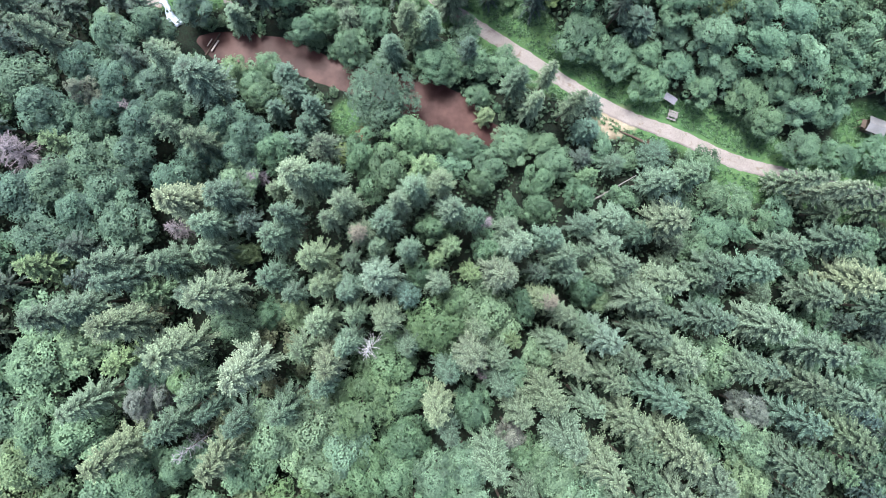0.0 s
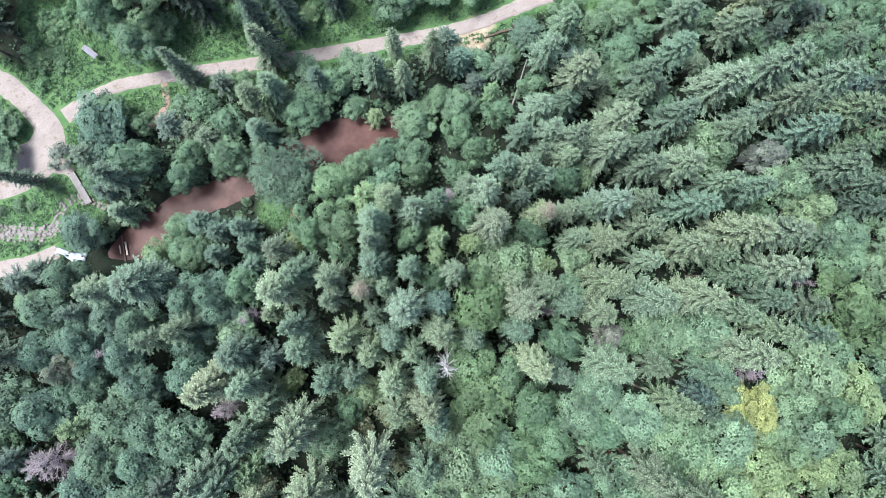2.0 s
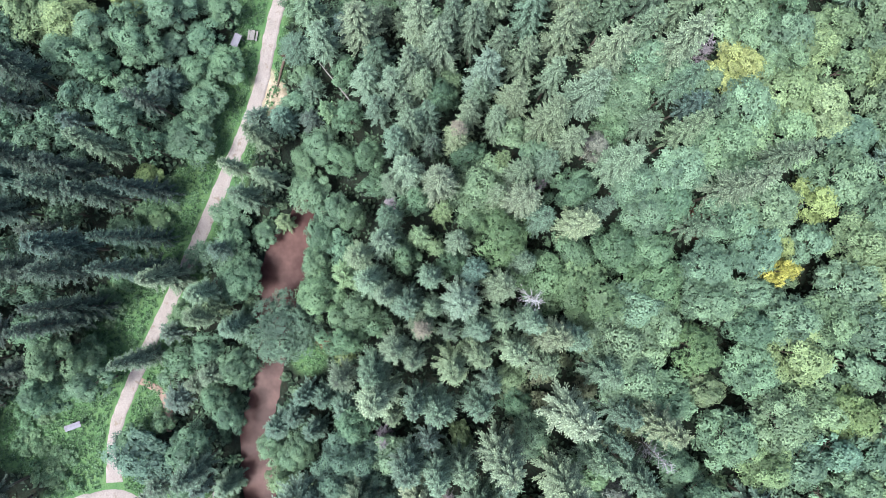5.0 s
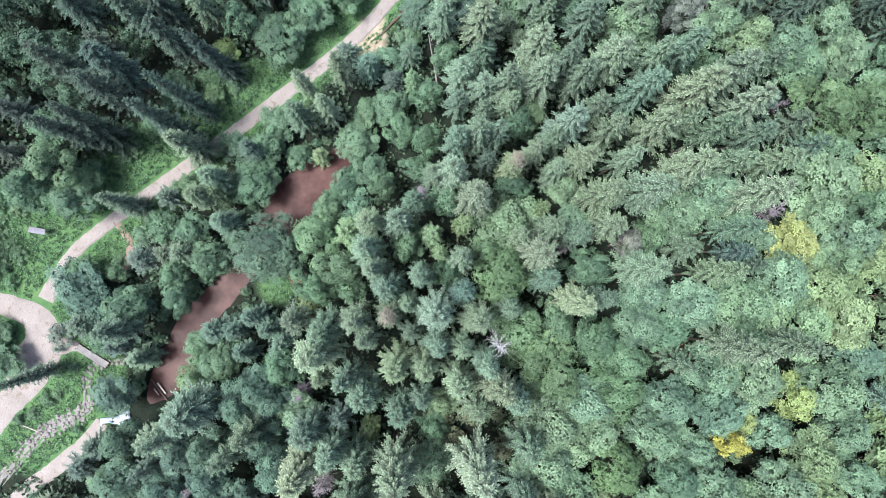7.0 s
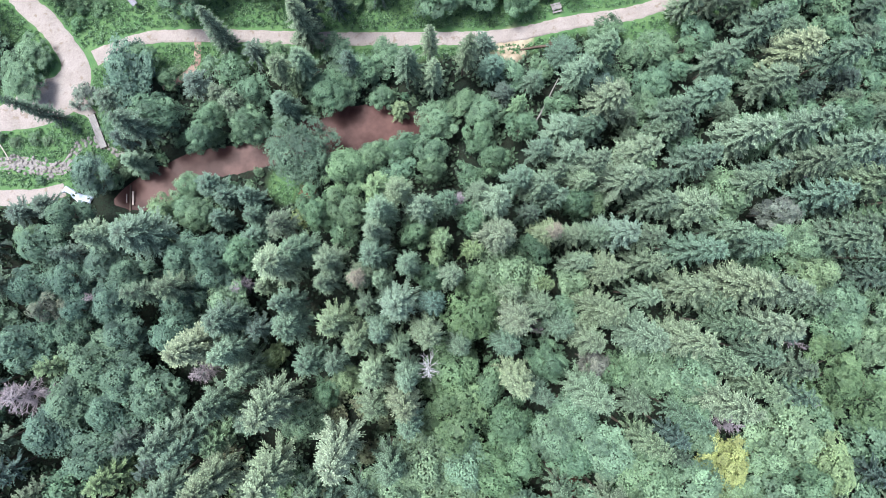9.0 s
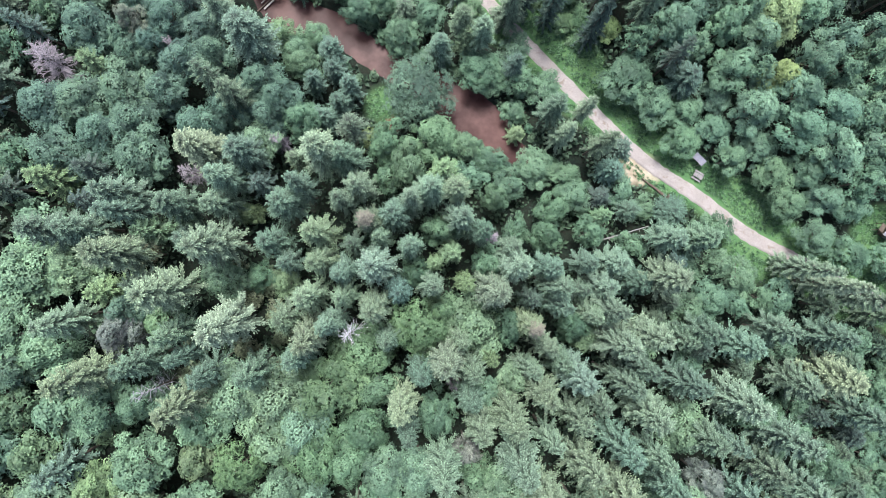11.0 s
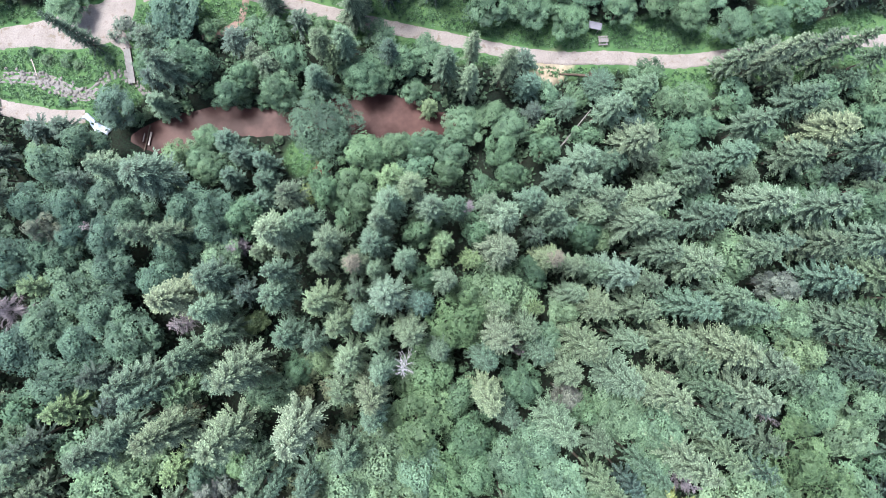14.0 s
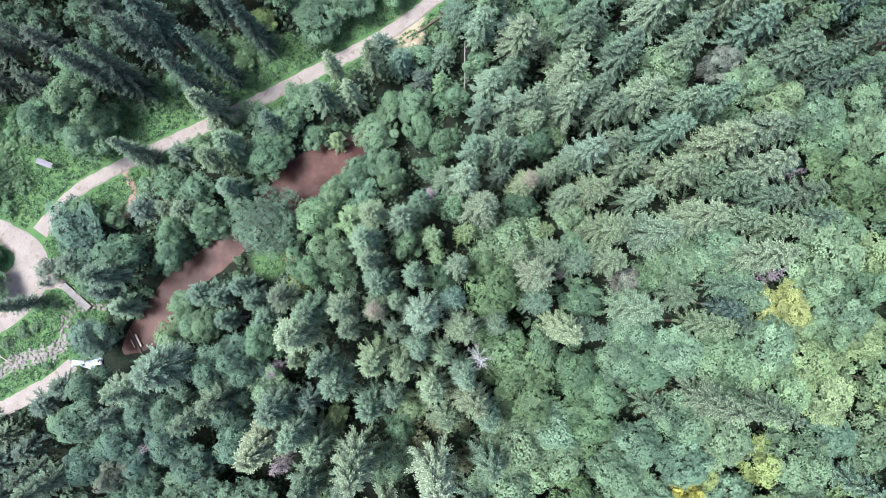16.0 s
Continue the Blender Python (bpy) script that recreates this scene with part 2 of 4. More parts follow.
# ---------------------------------------------------------------- mesh helpers
class Soup:
    """Faces gathered for one mesh, with a tone for each corner (0 old wood, darkened for shade inside the crown, 1
    young tip).
    """

    def __init__(self):
        self.v, self.f, self.g = [], [], []

    def face(self, points, growth_shade):
        n = len(self.v)
        self.v += [tuple(p) for p in points]
        self.g += list(growth_shade)
        self.f.append(tuple(range(n, n + len(points))))

    def grid(self, rows, growth_shade):
        """Faces between rows of points, sharing corners."""
        n, w = len(self.v), len(rows[0])
        for r, g in zip(rows, growth_shade):
            self.v += [tuple(p) for p in r]
            self.g += list(g)
        for i in range(len(rows) - 1):
            for j in range(w - 1):
                k = n + i * w + j
                self.f.append((k, k + 1, k + w + 1, k + w))

    def tube(self, path, radii, sides=6, growth_shade=0.3):
        n = len(self.v)
        for i, (p, r) in enumerate(zip(path, radii)):
            ahead = (Vector(path[min(i + 1, len(path) - 1)]) - Vector(path[max(i - 1, 0)])).normalized()
            u = ahead.orthogonal().normalized()
            w = ahead.cross(u)
            for k in range(sides):
                a = 2 * math.pi * k / sides
                self.v.append(tuple(Vector(p) + (u * math.cos(a) + w * math.sin(a)) * r))
                self.g.append(growth_shade)
        for i in range(len(path) - 1):
            for k in range(sides):
                self.f.append((n + i * sides + k, n + i * sides + (k + 1) % sides, n + (i + 1) * sides + (k + 1) % sides, n + (i + 1) * sides + k))
        self.f.append(tuple(n + (len(path) - 1) * sides + k for k in range(sides)))
        self.f.append(tuple(n + k for k in reversed(range(sides))))

    def box(self, x0, y0, z0, x1, y1, z1, m=None):
        c = [Vector((x, y, z)) for z in (z0, z1) for x, y in ((x0, y0), (x1, y0), (x1, y1), (x0, y1))]
        c = [m @ p for p in c] if m else c
        n = len(self.v)
        self.v += [tuple(p) for p in c]
        self.g += [0.5] * 8
        self.f += [tuple(n + i for i in q) for q in ((3, 2, 1, 0), (4, 5, 6, 7), (0, 1, 5, 4), (1, 2, 6, 5), (2, 3, 7, 6), (3, 0, 4, 7))]

    def mesh(self, name, mat, smooth=False):
        me = bpy.data.meshes.new(name)
        me.from_pydata(self.v, [], self.f)
        at = me.attributes.new("growth_shade", "FLOAT", "POINT")
        at.data.foreach_set("value", np.array(self.g, np.float32))
        me.materials.append(mat)
        if smooth:
            me.polygons.foreach_set("use_smooth", np.ones(len(me.polygons), bool))
        me.update()
        return me


def part(name, me, parent, label=""):
    ob = new(name, me)
    ob.parent = parent
    return tagged(ob, label)


def bevelled(ob, width=0.02):
    b = ob.modifiers.new("bevel", "BEVEL")
    b.width, b.segments = width, 2
    return ob


# ---------------------------------------------------------------- ground, roads, water
def spread(near, far, step):
    inner = np.arange(-near, near + step / 2, step)
    outer = near * (far / near) ** (np.arange(1, 15) / 14)
    return np.concatenate([-outer[::-1], inner, outer])


def build_ground():
    xs = ys = spread(112.0, 3000.0, 1.25)
    gx, gy = np.meshgrid(xs, ys)
    fx, fy = gx.ravel(), gy.ravel()
    z = ground_z(fx, fy)
    n = len(xs)
    i = (np.arange(n - 1)[:, None] * n + np.arange(n - 1)[None]).ravel()
    faces = np.stack([i, i + 1, i + n + 1, i + n], 1)
    me = bpy.data.meshes.new("ground")
    me.from_pydata(np.stack([fx, fy, z], 1).tolist(), [], faces.tolist())
    cover = me.color_attributes.new("cover", "FLOAT_COLOR", "POINT")
    rgba = np.stack([meadow(fx, fy), earth(fx, fy), red_bank(fx, fy), np.ones_like(fx)], 1).astype(np.float32)
    cover.data.foreach_set("color", rgba.ravel())
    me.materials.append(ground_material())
    me.polygons.foreach_set("use_smooth", np.ones(len(me.polygons), bool))
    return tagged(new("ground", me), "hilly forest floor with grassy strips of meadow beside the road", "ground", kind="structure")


def ribbon(name, line, mat, label, category, lift=0.06, wobble=0.12, level=None, widen=0.0):
    rng = random.Random(len(name))
    p = LINES[line]
    soup, rows = Soup(), []
    for i in range(len(p)):
        d = p[min(i + 1, len(p) - 1), :2] - p[max(i - 1, 0), :2]
        d = d / np.linalg.norm(d)
        side = np.array([-d[1], d[0]])
        half = p[i, 2] / 2 + widen
        row = []
        for u in (-1, -0.86, -0.5, -0.2, 0.2, 0.5, 0.86, 1):
            k = half * u + (rng.uniform(-wobble, wobble) * 2 if abs(u) == 1 else 0)
            x, y = p[i, :2] + side * k
            drop = -0.22 if abs(u) == 1 else 0.0
            rut = -0.03 if abs(u) == 0.5 else 0.0
            row.append((x, y, level if level is not None else floor_at(x, y) + lift + drop + rut))
        rows.append(row)
    soup.grid(rows, [[0] * 8] * len(rows))
    return tagged(new(name, soup.mesh(name, mat, True)), label, category, kind="structure")


build_ground()
ribbon("road", "road", GRAVEL, "pale gravel forest road along the valley", "road", 0.10)
ribbon("road_yard", "yard", GRAVEL, "wide pale gravel track bending through the yard", "road", 0.14)
ribbon("road_path", "path", GRAVEL, "short gravel path to the footbridge", "path", 0.18)
ribbon("road_lane", "lane", GRAVEL, "pale gravel lane that ends at the stream", "road", 0.12)
ribbon("path_red", "footway", MUD, "narrow reddish earth footpath between bushes", "path", 0.08)
ribbon("stream_bed", "bed", STONES, "grey gravel bed of a small stream", "stream bed", 0.08)
ribbon("water", "pond", water_material(), "long pond of still reddish-brown muddy water", "water", level=WATER_LEVEL, widen=1.6)


# ---------------------------------------------------------------- trees
def spruce_mesh(seed, whorls=19, arms=8, full=0.52, droop=0.42, rise=0.2, finger=0.24, first=0.36, wide=0.075, twigs=14):
    """A conifer's crown, 24 m high and 3.4 m in radius: whorls of drooping boughs, each a flat frond of short forward side twigs."""
    rng = random.Random(seed)
    s = Soup()
    h, big = 24.0, 3.4
    spin = rng.uniform(0, 6.28)
    low = Vector((0, 0, -1))
    for i in range(whorls):
        z01 = first + (0.985 - first) * (i / (whorls - 1)) ** 0.86
        reach = big * ((1 - z01) / (1 - first)) ** full + 0.18
        turn = spin + (math.pi / arms) * (i % 2) + rng.uniform(-0.12, 0.12) if z01 > 0.66 else rng.uniform(0, 6.28)
        for k in range(arms):
            az = turn + 2 * math.pi * (k + rng.uniform(-0.22, 0.22)) / arms
            length = reach * rng.uniform(0.62, 1.16)
            z0 = h * z01 + rng.uniform(-0.55, 0.45)
            out, side = Vector((math.cos(az), math.sin(az), 0)), Vector((-math.sin(az), math.cos(az), 0))
            dr, ri = droop * rng.uniform(0.75, 1.25), rise * rng.uniform(0.6, 1.4) * (1.6 if z01 > 0.85 else 1)
            hue = rng.uniform(-0.12, 0.12)

            def at(u):
                return Vector((0, 0, z0)) + out * (length * u) + Vector((0, 0, length * (ri * u - dr * u * u + 0.1 * u ** 4)))

            # boughs darken towards the stem, as shade inside the crown would
            rows, grow = [], []
            for u, w in ((0.05, 0.4), (0.5, 0.8), (0.97, 0.12)):
                c, half = at(u), length * wide * w * 0.8 + 0.04
                rows.append((c - side * half + low * half * 0.6, c + side * half + low * half * 0.4))
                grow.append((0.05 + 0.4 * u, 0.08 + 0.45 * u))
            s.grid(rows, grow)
            for q in range(twigs):
                u = 0.16 + 0.84 * ((q + rng.random()) / twigs) ** 0.75
                sign = 1 if q % 2 else -1
                ln = (finger * 0.8 * length * (1.1 - u) + 0.25) * rng.uniform(0.7, 1.25)
                hang = rng.uniform(-0.5, 0.12)
                way = (out * rng.uniform(0.5, 1.0) + side * sign * rng.uniform(0.2, 0.8) + Vector((0, 0, hang))).normalized()
                c = at(u) + side * sign * rng.uniform(0.0, 0.05) * length + Vector((0, 0, rng.uniform(-0.1, 0.08)))
                flat = way.cross(Vector((rng.uniform(-0.5, 0.5), rng.uniform(-0.5, 0.5), 1))).normalized() * (0.13 * ln + 0.05)
                mid = c + way * ln * 0.62
                # inner and hanging twigs toned down for shade, outer tips pale and young
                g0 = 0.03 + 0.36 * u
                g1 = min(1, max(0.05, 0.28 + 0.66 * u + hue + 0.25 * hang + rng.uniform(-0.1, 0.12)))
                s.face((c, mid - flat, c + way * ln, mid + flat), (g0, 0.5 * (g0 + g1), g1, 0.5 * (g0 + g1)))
    for k in range(3):
        a = k * 2.1
        d = Vector((math.cos(a), math.sin(a), 0)) * 0.12
        s.face(((0, 0, h * 0.95), Vector((0, 0, h * 0.975)) + d, (0, 0, h), Vector((0, 0, h * 0.975)) - d), (0.6, 0.8, 1, 0.8))
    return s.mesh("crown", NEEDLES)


def trunk_mesh(seed, height=23.0, radius=0.24, limbs=0):
    rng = random.Random(seed)
    s = Soup()
    bend = rng.uniform(-0.15, 0.15)
    path = [(bend * math.sin(3 * u), 0.6 * bend * math.sin(2 * u + 1), height * u) for u in (-0.03, 0.02, 0.3, 0.65, 0.97)]
    s.tube(path, [radius * k for k in (1.5, 1.15, 0.85, 0.5, 0.12)], 6, 0.2)
    for k in range(limbs):
        a, z0 = 2.4 * k + rng.uniform(-0.4, 0.4), height * rng.uniform(0.4, 0.7)
        ln = rng.uniform(2.0, 3.4)
        s.tube([(0, 0, z0), (math.cos(a) * ln * 0.5, math.sin(a) * ln * 0.5, z0 + ln * 0.6), (math.cos(a) * ln, math.sin(a) * ln, z0 + ln * 1.1)], [radius * 0.5, radius * 0.32, radius * 0.1], 5, 0.2)
    return s.mesh("trunk", BARK)


def leaf_mesh(seed, lobes=7, tufts=400, size=0.62, squat=0.5, blades=4, spray=0.55, lift=0.12, mat=None):
    """A broadleaf crown, 16 m high and 4 m in radius: overlapping lobes clad in small rosettes of leaves."""
    rng = random.Random(seed)
    s = Soup()
    balls = [(Vector((rng.uniform(-0.5, 0.5), rng.uniform(-0.5, 0.5), 14.1)), 1.5)]
    for ring, out, high, girth in ((lobes - 3, 1.6, 12.4, 1.3), (lobes + 1, 2.75, 10.2, 1.35), (lobes - 1, 2.9, 7.6, 1.3)):
        for k in range(ring):
            a, r = 2 * math.pi * (k + rng.uniform(-0.3, 0.3)) / ring, out * rng.uniform(0.6, 1.28)
            balls.append((Vector((math.cos(a) * r, math.sin(a) * r, high + rng.uniform(-0.9, 0.9))), girth * rng.uniform(0.5, 1.1)))
    weight = [r * r for _, r in balls]
    tints = {(c.x, r): rng.uniform(0.12, 0.8) for c, r in balls}
    made = 0
    while made < tufts:
        c, r = rng.choices(balls, weight)[0]
        n = Vector((rng.gauss(0, 1), rng.gauss(0, 1), rng.gauss(0.55, 0.8))).normalized()
        if n.z < -0.45:
            continue
        p = c + Vector((n.x, n.y, n.z * 0.9)) * r * (rng.uniform(0.84, 1.12) if rng.random() < 0.85 else rng.uniform(1.12, 1.4))
        if any((p - c2).length < r2 * 0.72 for c2, r2 in balls):
            continue
        made += 1
        up = (n + Vector((0, 0, squat))).normalized()
        u = up.orthogonal().normalized()
        w = up.cross(u)
        a0, tint = rng.uniform(0, 6.28), min(0.95, max(0.05, tints[(c.x, r)] + rng.uniform(-0.16, 0.16)))
        big = size * rng.uniform(0.7, 1.3)
        for k in range(blades):
            a = a0 + 2 * math.pi * (k + rng.uniform(-0.25, 0.25)) / blades
            d = u * math.cos(a) + w * math.sin(a)
            e = up.cross(d) * big * spray * 0.5
            tip = p + d * big - up * big * rng.uniform(0.0, 0.4)
            if k % 2:
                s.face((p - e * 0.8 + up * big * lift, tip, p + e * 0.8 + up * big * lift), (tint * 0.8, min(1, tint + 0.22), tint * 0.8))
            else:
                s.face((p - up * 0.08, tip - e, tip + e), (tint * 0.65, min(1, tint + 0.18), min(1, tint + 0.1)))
    # the inner boughs, given a dark tone that stands for shade inside the crown
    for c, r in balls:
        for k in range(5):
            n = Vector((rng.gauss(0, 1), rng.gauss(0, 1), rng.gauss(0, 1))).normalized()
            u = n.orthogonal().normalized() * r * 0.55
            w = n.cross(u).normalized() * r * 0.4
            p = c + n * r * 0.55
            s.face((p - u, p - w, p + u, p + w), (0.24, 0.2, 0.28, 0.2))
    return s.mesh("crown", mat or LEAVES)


def bare_mesh(seed, height=14.0, spread_out=1.9, whorls=8, arms=6, upturn=0.35, thick=0.045, twigs=9):
    """The bare boughs of a dead conifer."""
    rng = random.Random(seed)
    s = Soup()
    for i in range(whorls):
        z01 = 0.35 + 0.63 * i / (whorls - 1)
        for k in range(arms):
            a = rng.uniform(0, 6.28)
            ln = spread_out * (1.12 - z01) ** 0.55 * rng.uniform(0.6, 1.25)
            d = Vector((math.cos(a), math.sin(a), rng.uniform(-0.1, upturn)))
            base = Vector((0, 0, height * z01))
            mid, tip = base + d * ln * 0.5 + Vector((0, 0, -0.05)), base + d * ln
            s.tube([base, mid, tip], [thick, thick * 0.75, thick * 0.3], 3, rng.uniform(0.3, 1))
            for _ in range(twigs):
                u = rng.uniform(0.3, 0.95)
                b0 = base + d * ln * u
                dd = Vector((d.x + rng.uniform(-0.8, 0.8), d.y + rng.uniform(-0.8, 0.8), d.z + rng.uniform(-0.4, 0.3))).normalized()
                e = dd.cross(Vector((0, 0, 1))).normalized() * thick * 0.6
                s.face((b0 - e, b0 + e, b0 + dd * ln * 0.35), (0.4, 0.4, 0.9))
    return s.mesh("bare_crown", DEADWOOD)


SPRUCE = [spruce_mesh(k, whorls=17 + k % 2, droop=0.36 + 0.06 * (k % 3), finger=0.22 + 0.04 * (k % 2), arms=7 + k % 2, full=0.4 + 0.04 * (k % 3)) for k in range(5)]
PALE = [spruce_mesh(20 + k, whorls=19, arms=8, droop=0.33, rise=0.28, finger=0.22, full=0.4 + 0.03 * k) for k in range(3)]
FIR = [spruce_mesh(40 + k, whorls=16, arms=8, full=0.42, droop=0.3, finger=0.26, wide=0.09) for k in range(2)]
LOW_SPRUCE = [spruce_mesh(30 + k, whorls=10, arms=7, full=0.45, finger=0.3, first=0.46, wide=0.1, twigs=8) for k in range(3)]
YOUNG = [spruce_mesh(60 + k, whorls=14, arms=7, full=0.44, droop=0.3, rise=0.35, finger=0.28, wide=0.1, first=0.2) for k in range(2)]
SKIRTED = [spruce_mesh(70 + k, whorls=21, arms=8, full=0.55, droop=0.36, finger=0.26, first=0.06, wide=0.09) for k in range(2)]
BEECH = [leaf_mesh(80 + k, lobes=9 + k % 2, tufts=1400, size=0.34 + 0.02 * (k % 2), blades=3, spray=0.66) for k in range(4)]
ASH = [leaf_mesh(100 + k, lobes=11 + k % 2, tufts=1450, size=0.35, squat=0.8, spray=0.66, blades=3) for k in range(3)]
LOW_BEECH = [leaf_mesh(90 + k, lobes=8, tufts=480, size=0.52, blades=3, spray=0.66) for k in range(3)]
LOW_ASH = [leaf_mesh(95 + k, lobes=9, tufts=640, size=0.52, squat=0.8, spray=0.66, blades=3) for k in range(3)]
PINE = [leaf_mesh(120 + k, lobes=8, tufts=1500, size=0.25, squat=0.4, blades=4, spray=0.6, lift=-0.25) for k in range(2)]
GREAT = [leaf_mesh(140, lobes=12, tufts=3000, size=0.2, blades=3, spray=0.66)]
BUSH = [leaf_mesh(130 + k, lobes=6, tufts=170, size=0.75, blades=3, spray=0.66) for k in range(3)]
BARE = [bare_mesh(150, whorls=11, arms=8, thick=0.035, twigs=18), bare_mesh(151, whorls=12, arms=8, thick=0.035, twigs=18)]
SNAG = [bare_mesh(160, 14.0, 2.4, 6, 11, 0.5, 0.042, 4)]
TALL_TRUNK = [trunk_mesh(200 + k) for k in range(2)]
LEAF_TRUNK = [trunk_mesh(210 + k, 12.5, 0.2, 3) for k in range(2)]
DEAD_TRUNK = [trunk_mesh(220, 13.8, 0.15)]

TREE_SPOTS = []


def tree(name, crowns, trunks, x, y, h, d, tall, wide, colour, label, rng, tag="crown", bark=0.2, sink=0.15):
    """One tree at (x, y), h metres high with a crown d metres across, from a crown that is tall x wide."""
    root = tagged(new(name), label, "tree", "trees of the forest")
    lean = pose(0, 0, 0, rng.uniform(-2.5, 2.5), rng.uniform(-2.5, 2.5), rng.uniform(0, 360))
    reach = lean @ Vector((0, 0, h))
    root.matrix_world = Matrix.Translation((x - reach.x, y - reach.y, floor_at(x - reach.x, y - reach.y) - sink)) @ lean
    k = rng.randrange(len(crowns))
    if crowns is SPRUCE or crowns is FIR or crowns is PALE:
        if meadow(x, y)[0] > 0.05 or gap(x, y, "pond")[0] < 4 or gap(x, y, "yard")[0] < 4:
            crowns, k = SKIRTED, k % 2
    crown = part(tag, crowns[k], root)
    conifer, bare = trunks is TALL_TRUNK, trunks is DEAD_TRUNK
    lop = rng.uniform(0.85, 1.18) if not conifer and not bare and d < 11 else 1.0
    crown.scale = (d / wide * lop, d / wide / lop, h / tall)
    shade = rng.uniform(0.72, 1.3) if conifer or bare else rng.uniform(0.84, 1.18)
    warm = 1.0 if bare else rng.uniform(0.92, 1.34) if conifer else rng.uniform(0.88, 1.16)
    crown.color = (colour[0] * shade * warm, colour[1] * shade * (0.6 + 0.4 * warm), colour[2] * shade * rng.uniform(0.94, 1.12), 1)
    trunk = part("trunk", trunks[rng.randrange(len(trunks))], root)
    trunk.scale = (0.55 + 0.45 * d / wide, 0.55 + 0.45 * d / wide, h / tall)
    trunk.color = (bark, bark * 0.8, bark * 0.65, 1)
    TREE_SPOTS.append((x, y, d))
    return root


# x, y, height, crown width of the single trees
WEST_TREES_A = [
    (-52.1, 36.4, 16, 8.4), (-46.2, 38.6, 17, 6.7), (-65.9, 28.6, 14, 10.2), (-57.4, 31.4, 15, 7.8), (-50.6, 28.5, 16, 7.7), (-44.6, 28.4, 15, 7.8),
    (-61.4, 22.9, 17, 8.6), (-56.2, 23.3, 15, 6.5), (-51.4, 23.5, 16, 6.0), (-46.3, 21.4, 16, 7.6), (-53.1, 20.6, 16, 7.0), (-52.5, 14.3, 16, 10.2),
    (-46.9, 15.9, 15, 7.6), (-32.8, 21.4, 17, 8.3), (-29.1, 19.6, 17, 7.7), (-36.5, 15.3, 16, 7.6), (-30.7, 16.6, 15, 7.8), (-63.4, 8.6, 15, 9.4),
    (-58.7, 10.5, 15, 9.5), (-53.8, 6.0, 16, 8.4), (-50.4, 10.1, 15, 8.5), (-39.9, 11.2, 17, 8.0), (-46.9, 4.2, 16, 9.4), (-59.1, 1.5, 15, 8.8),
]
WEST_TREES_B = [
    (-40.9, -19.0, 17, 6.4), (-53.1, -30.3, 15, 7.1), (-25.1, 56.8, 12, 10.7), (-40.6, 44.7, 11, 7.4), (-41.2, 24.4, 17, 6.6),
]
WEST_TREES = WEST_TREES_A + WEST_TREES_B
EAST_TREES_A = [
    (36.0, 49.5, 17, 9.0), (48.0, 56.7, 15, 9.6), (51.3, 51.5, 15, 8.5), (44.7, 52.2, 15, 7.4), (57.6, 56.9, 16, 7.7), (48.0, 45.2, 15, 8.5),
    (48.5, 40.7, 8, 7.8), (54.3, 39.0, 15, 9.1), (60.8, 42.7, 17, 9.0), (62.2, 49.9, 17, 7.8), (62.4, 37.3, 16, 9.1), (68.0, 41.7, 15, 9.1),
    (69.0, 31.3, 9, 7.8), (70.7, 34.7, 16, 9.0), (73.7, 27.3, 9, 7.8), (79.2, 26.3, 9, 6.2),
]
EAST_TREES = EAST_TREES_A
NORTH_SPRUCES_A = [
    (21.0, 69.3, 25, 7.1), (23.0, 59.7, 25, 7.2), (14.0, 59.9, 26, 8.2), (11.3, 68.4, 25, 7.2), (9.4, 58.9, 28, 7.1), (13.2, 49.5, 28, 5.7),
    (29.2, 63.7, 27, 6.6), (26.7, 57.2, 25, 5.8), (8.4, 50.6, 27, 6.7), (3.9, 61.9, 26, 7.2), (0.7, 64.6, 26, 6.7), (38.7, 65.2, 27, 6.5),
    (44.2, 62.1, 25, 9.4),
]
NORTH_SPRUCES_B = [
    (21.5, 53.7, 25, 6.4), (21.6, 47.9, 25, 5.8),
]
NORTH_SPRUCES = NORTH_SPRUCES_A + NORTH_SPRUCES_B
SPRUCES_A = [
    (88.4, 7.8, 20, 6.3), (-60.2, 34.4, 24, 6.7), (-40.7, 30.8, 24, 5.8), (-33.3, 42.9, 10, 6.4), (-35.3, 27.9, 24, 10.6), (-34.8, 17.3, 23, 7.2),
    (-1.7, 41.0, 18, 6.3), (2.3, 39.6, 19, 6.2), (17.9, 30.4, 18, 6.3), (20.7, 26.0, 19, 5.7), (22.9, 31.0, 20, 4.6),
    (27.7, 25.9, 20, 5.6), (-30.0, 8.5, 24, 7.9), (-31.6, 3.8, 25, 6.7), (-20.7, 5.8, 25, 6.4), (-22.0, 2.3, 23, 7.9), (-45.5, -2.0, 24, 7.5),
    (-43.4, -4.6, 26, 6.0), (-37.0, -1.8, 24, 7.6), (-31.9, -0.5, 22, 6.9), (-16.2, -1.0, 25, 7.3), (-52.3, -9.3, 24, 7.7), (-14.7, -10.7, 24, 6.7),
]
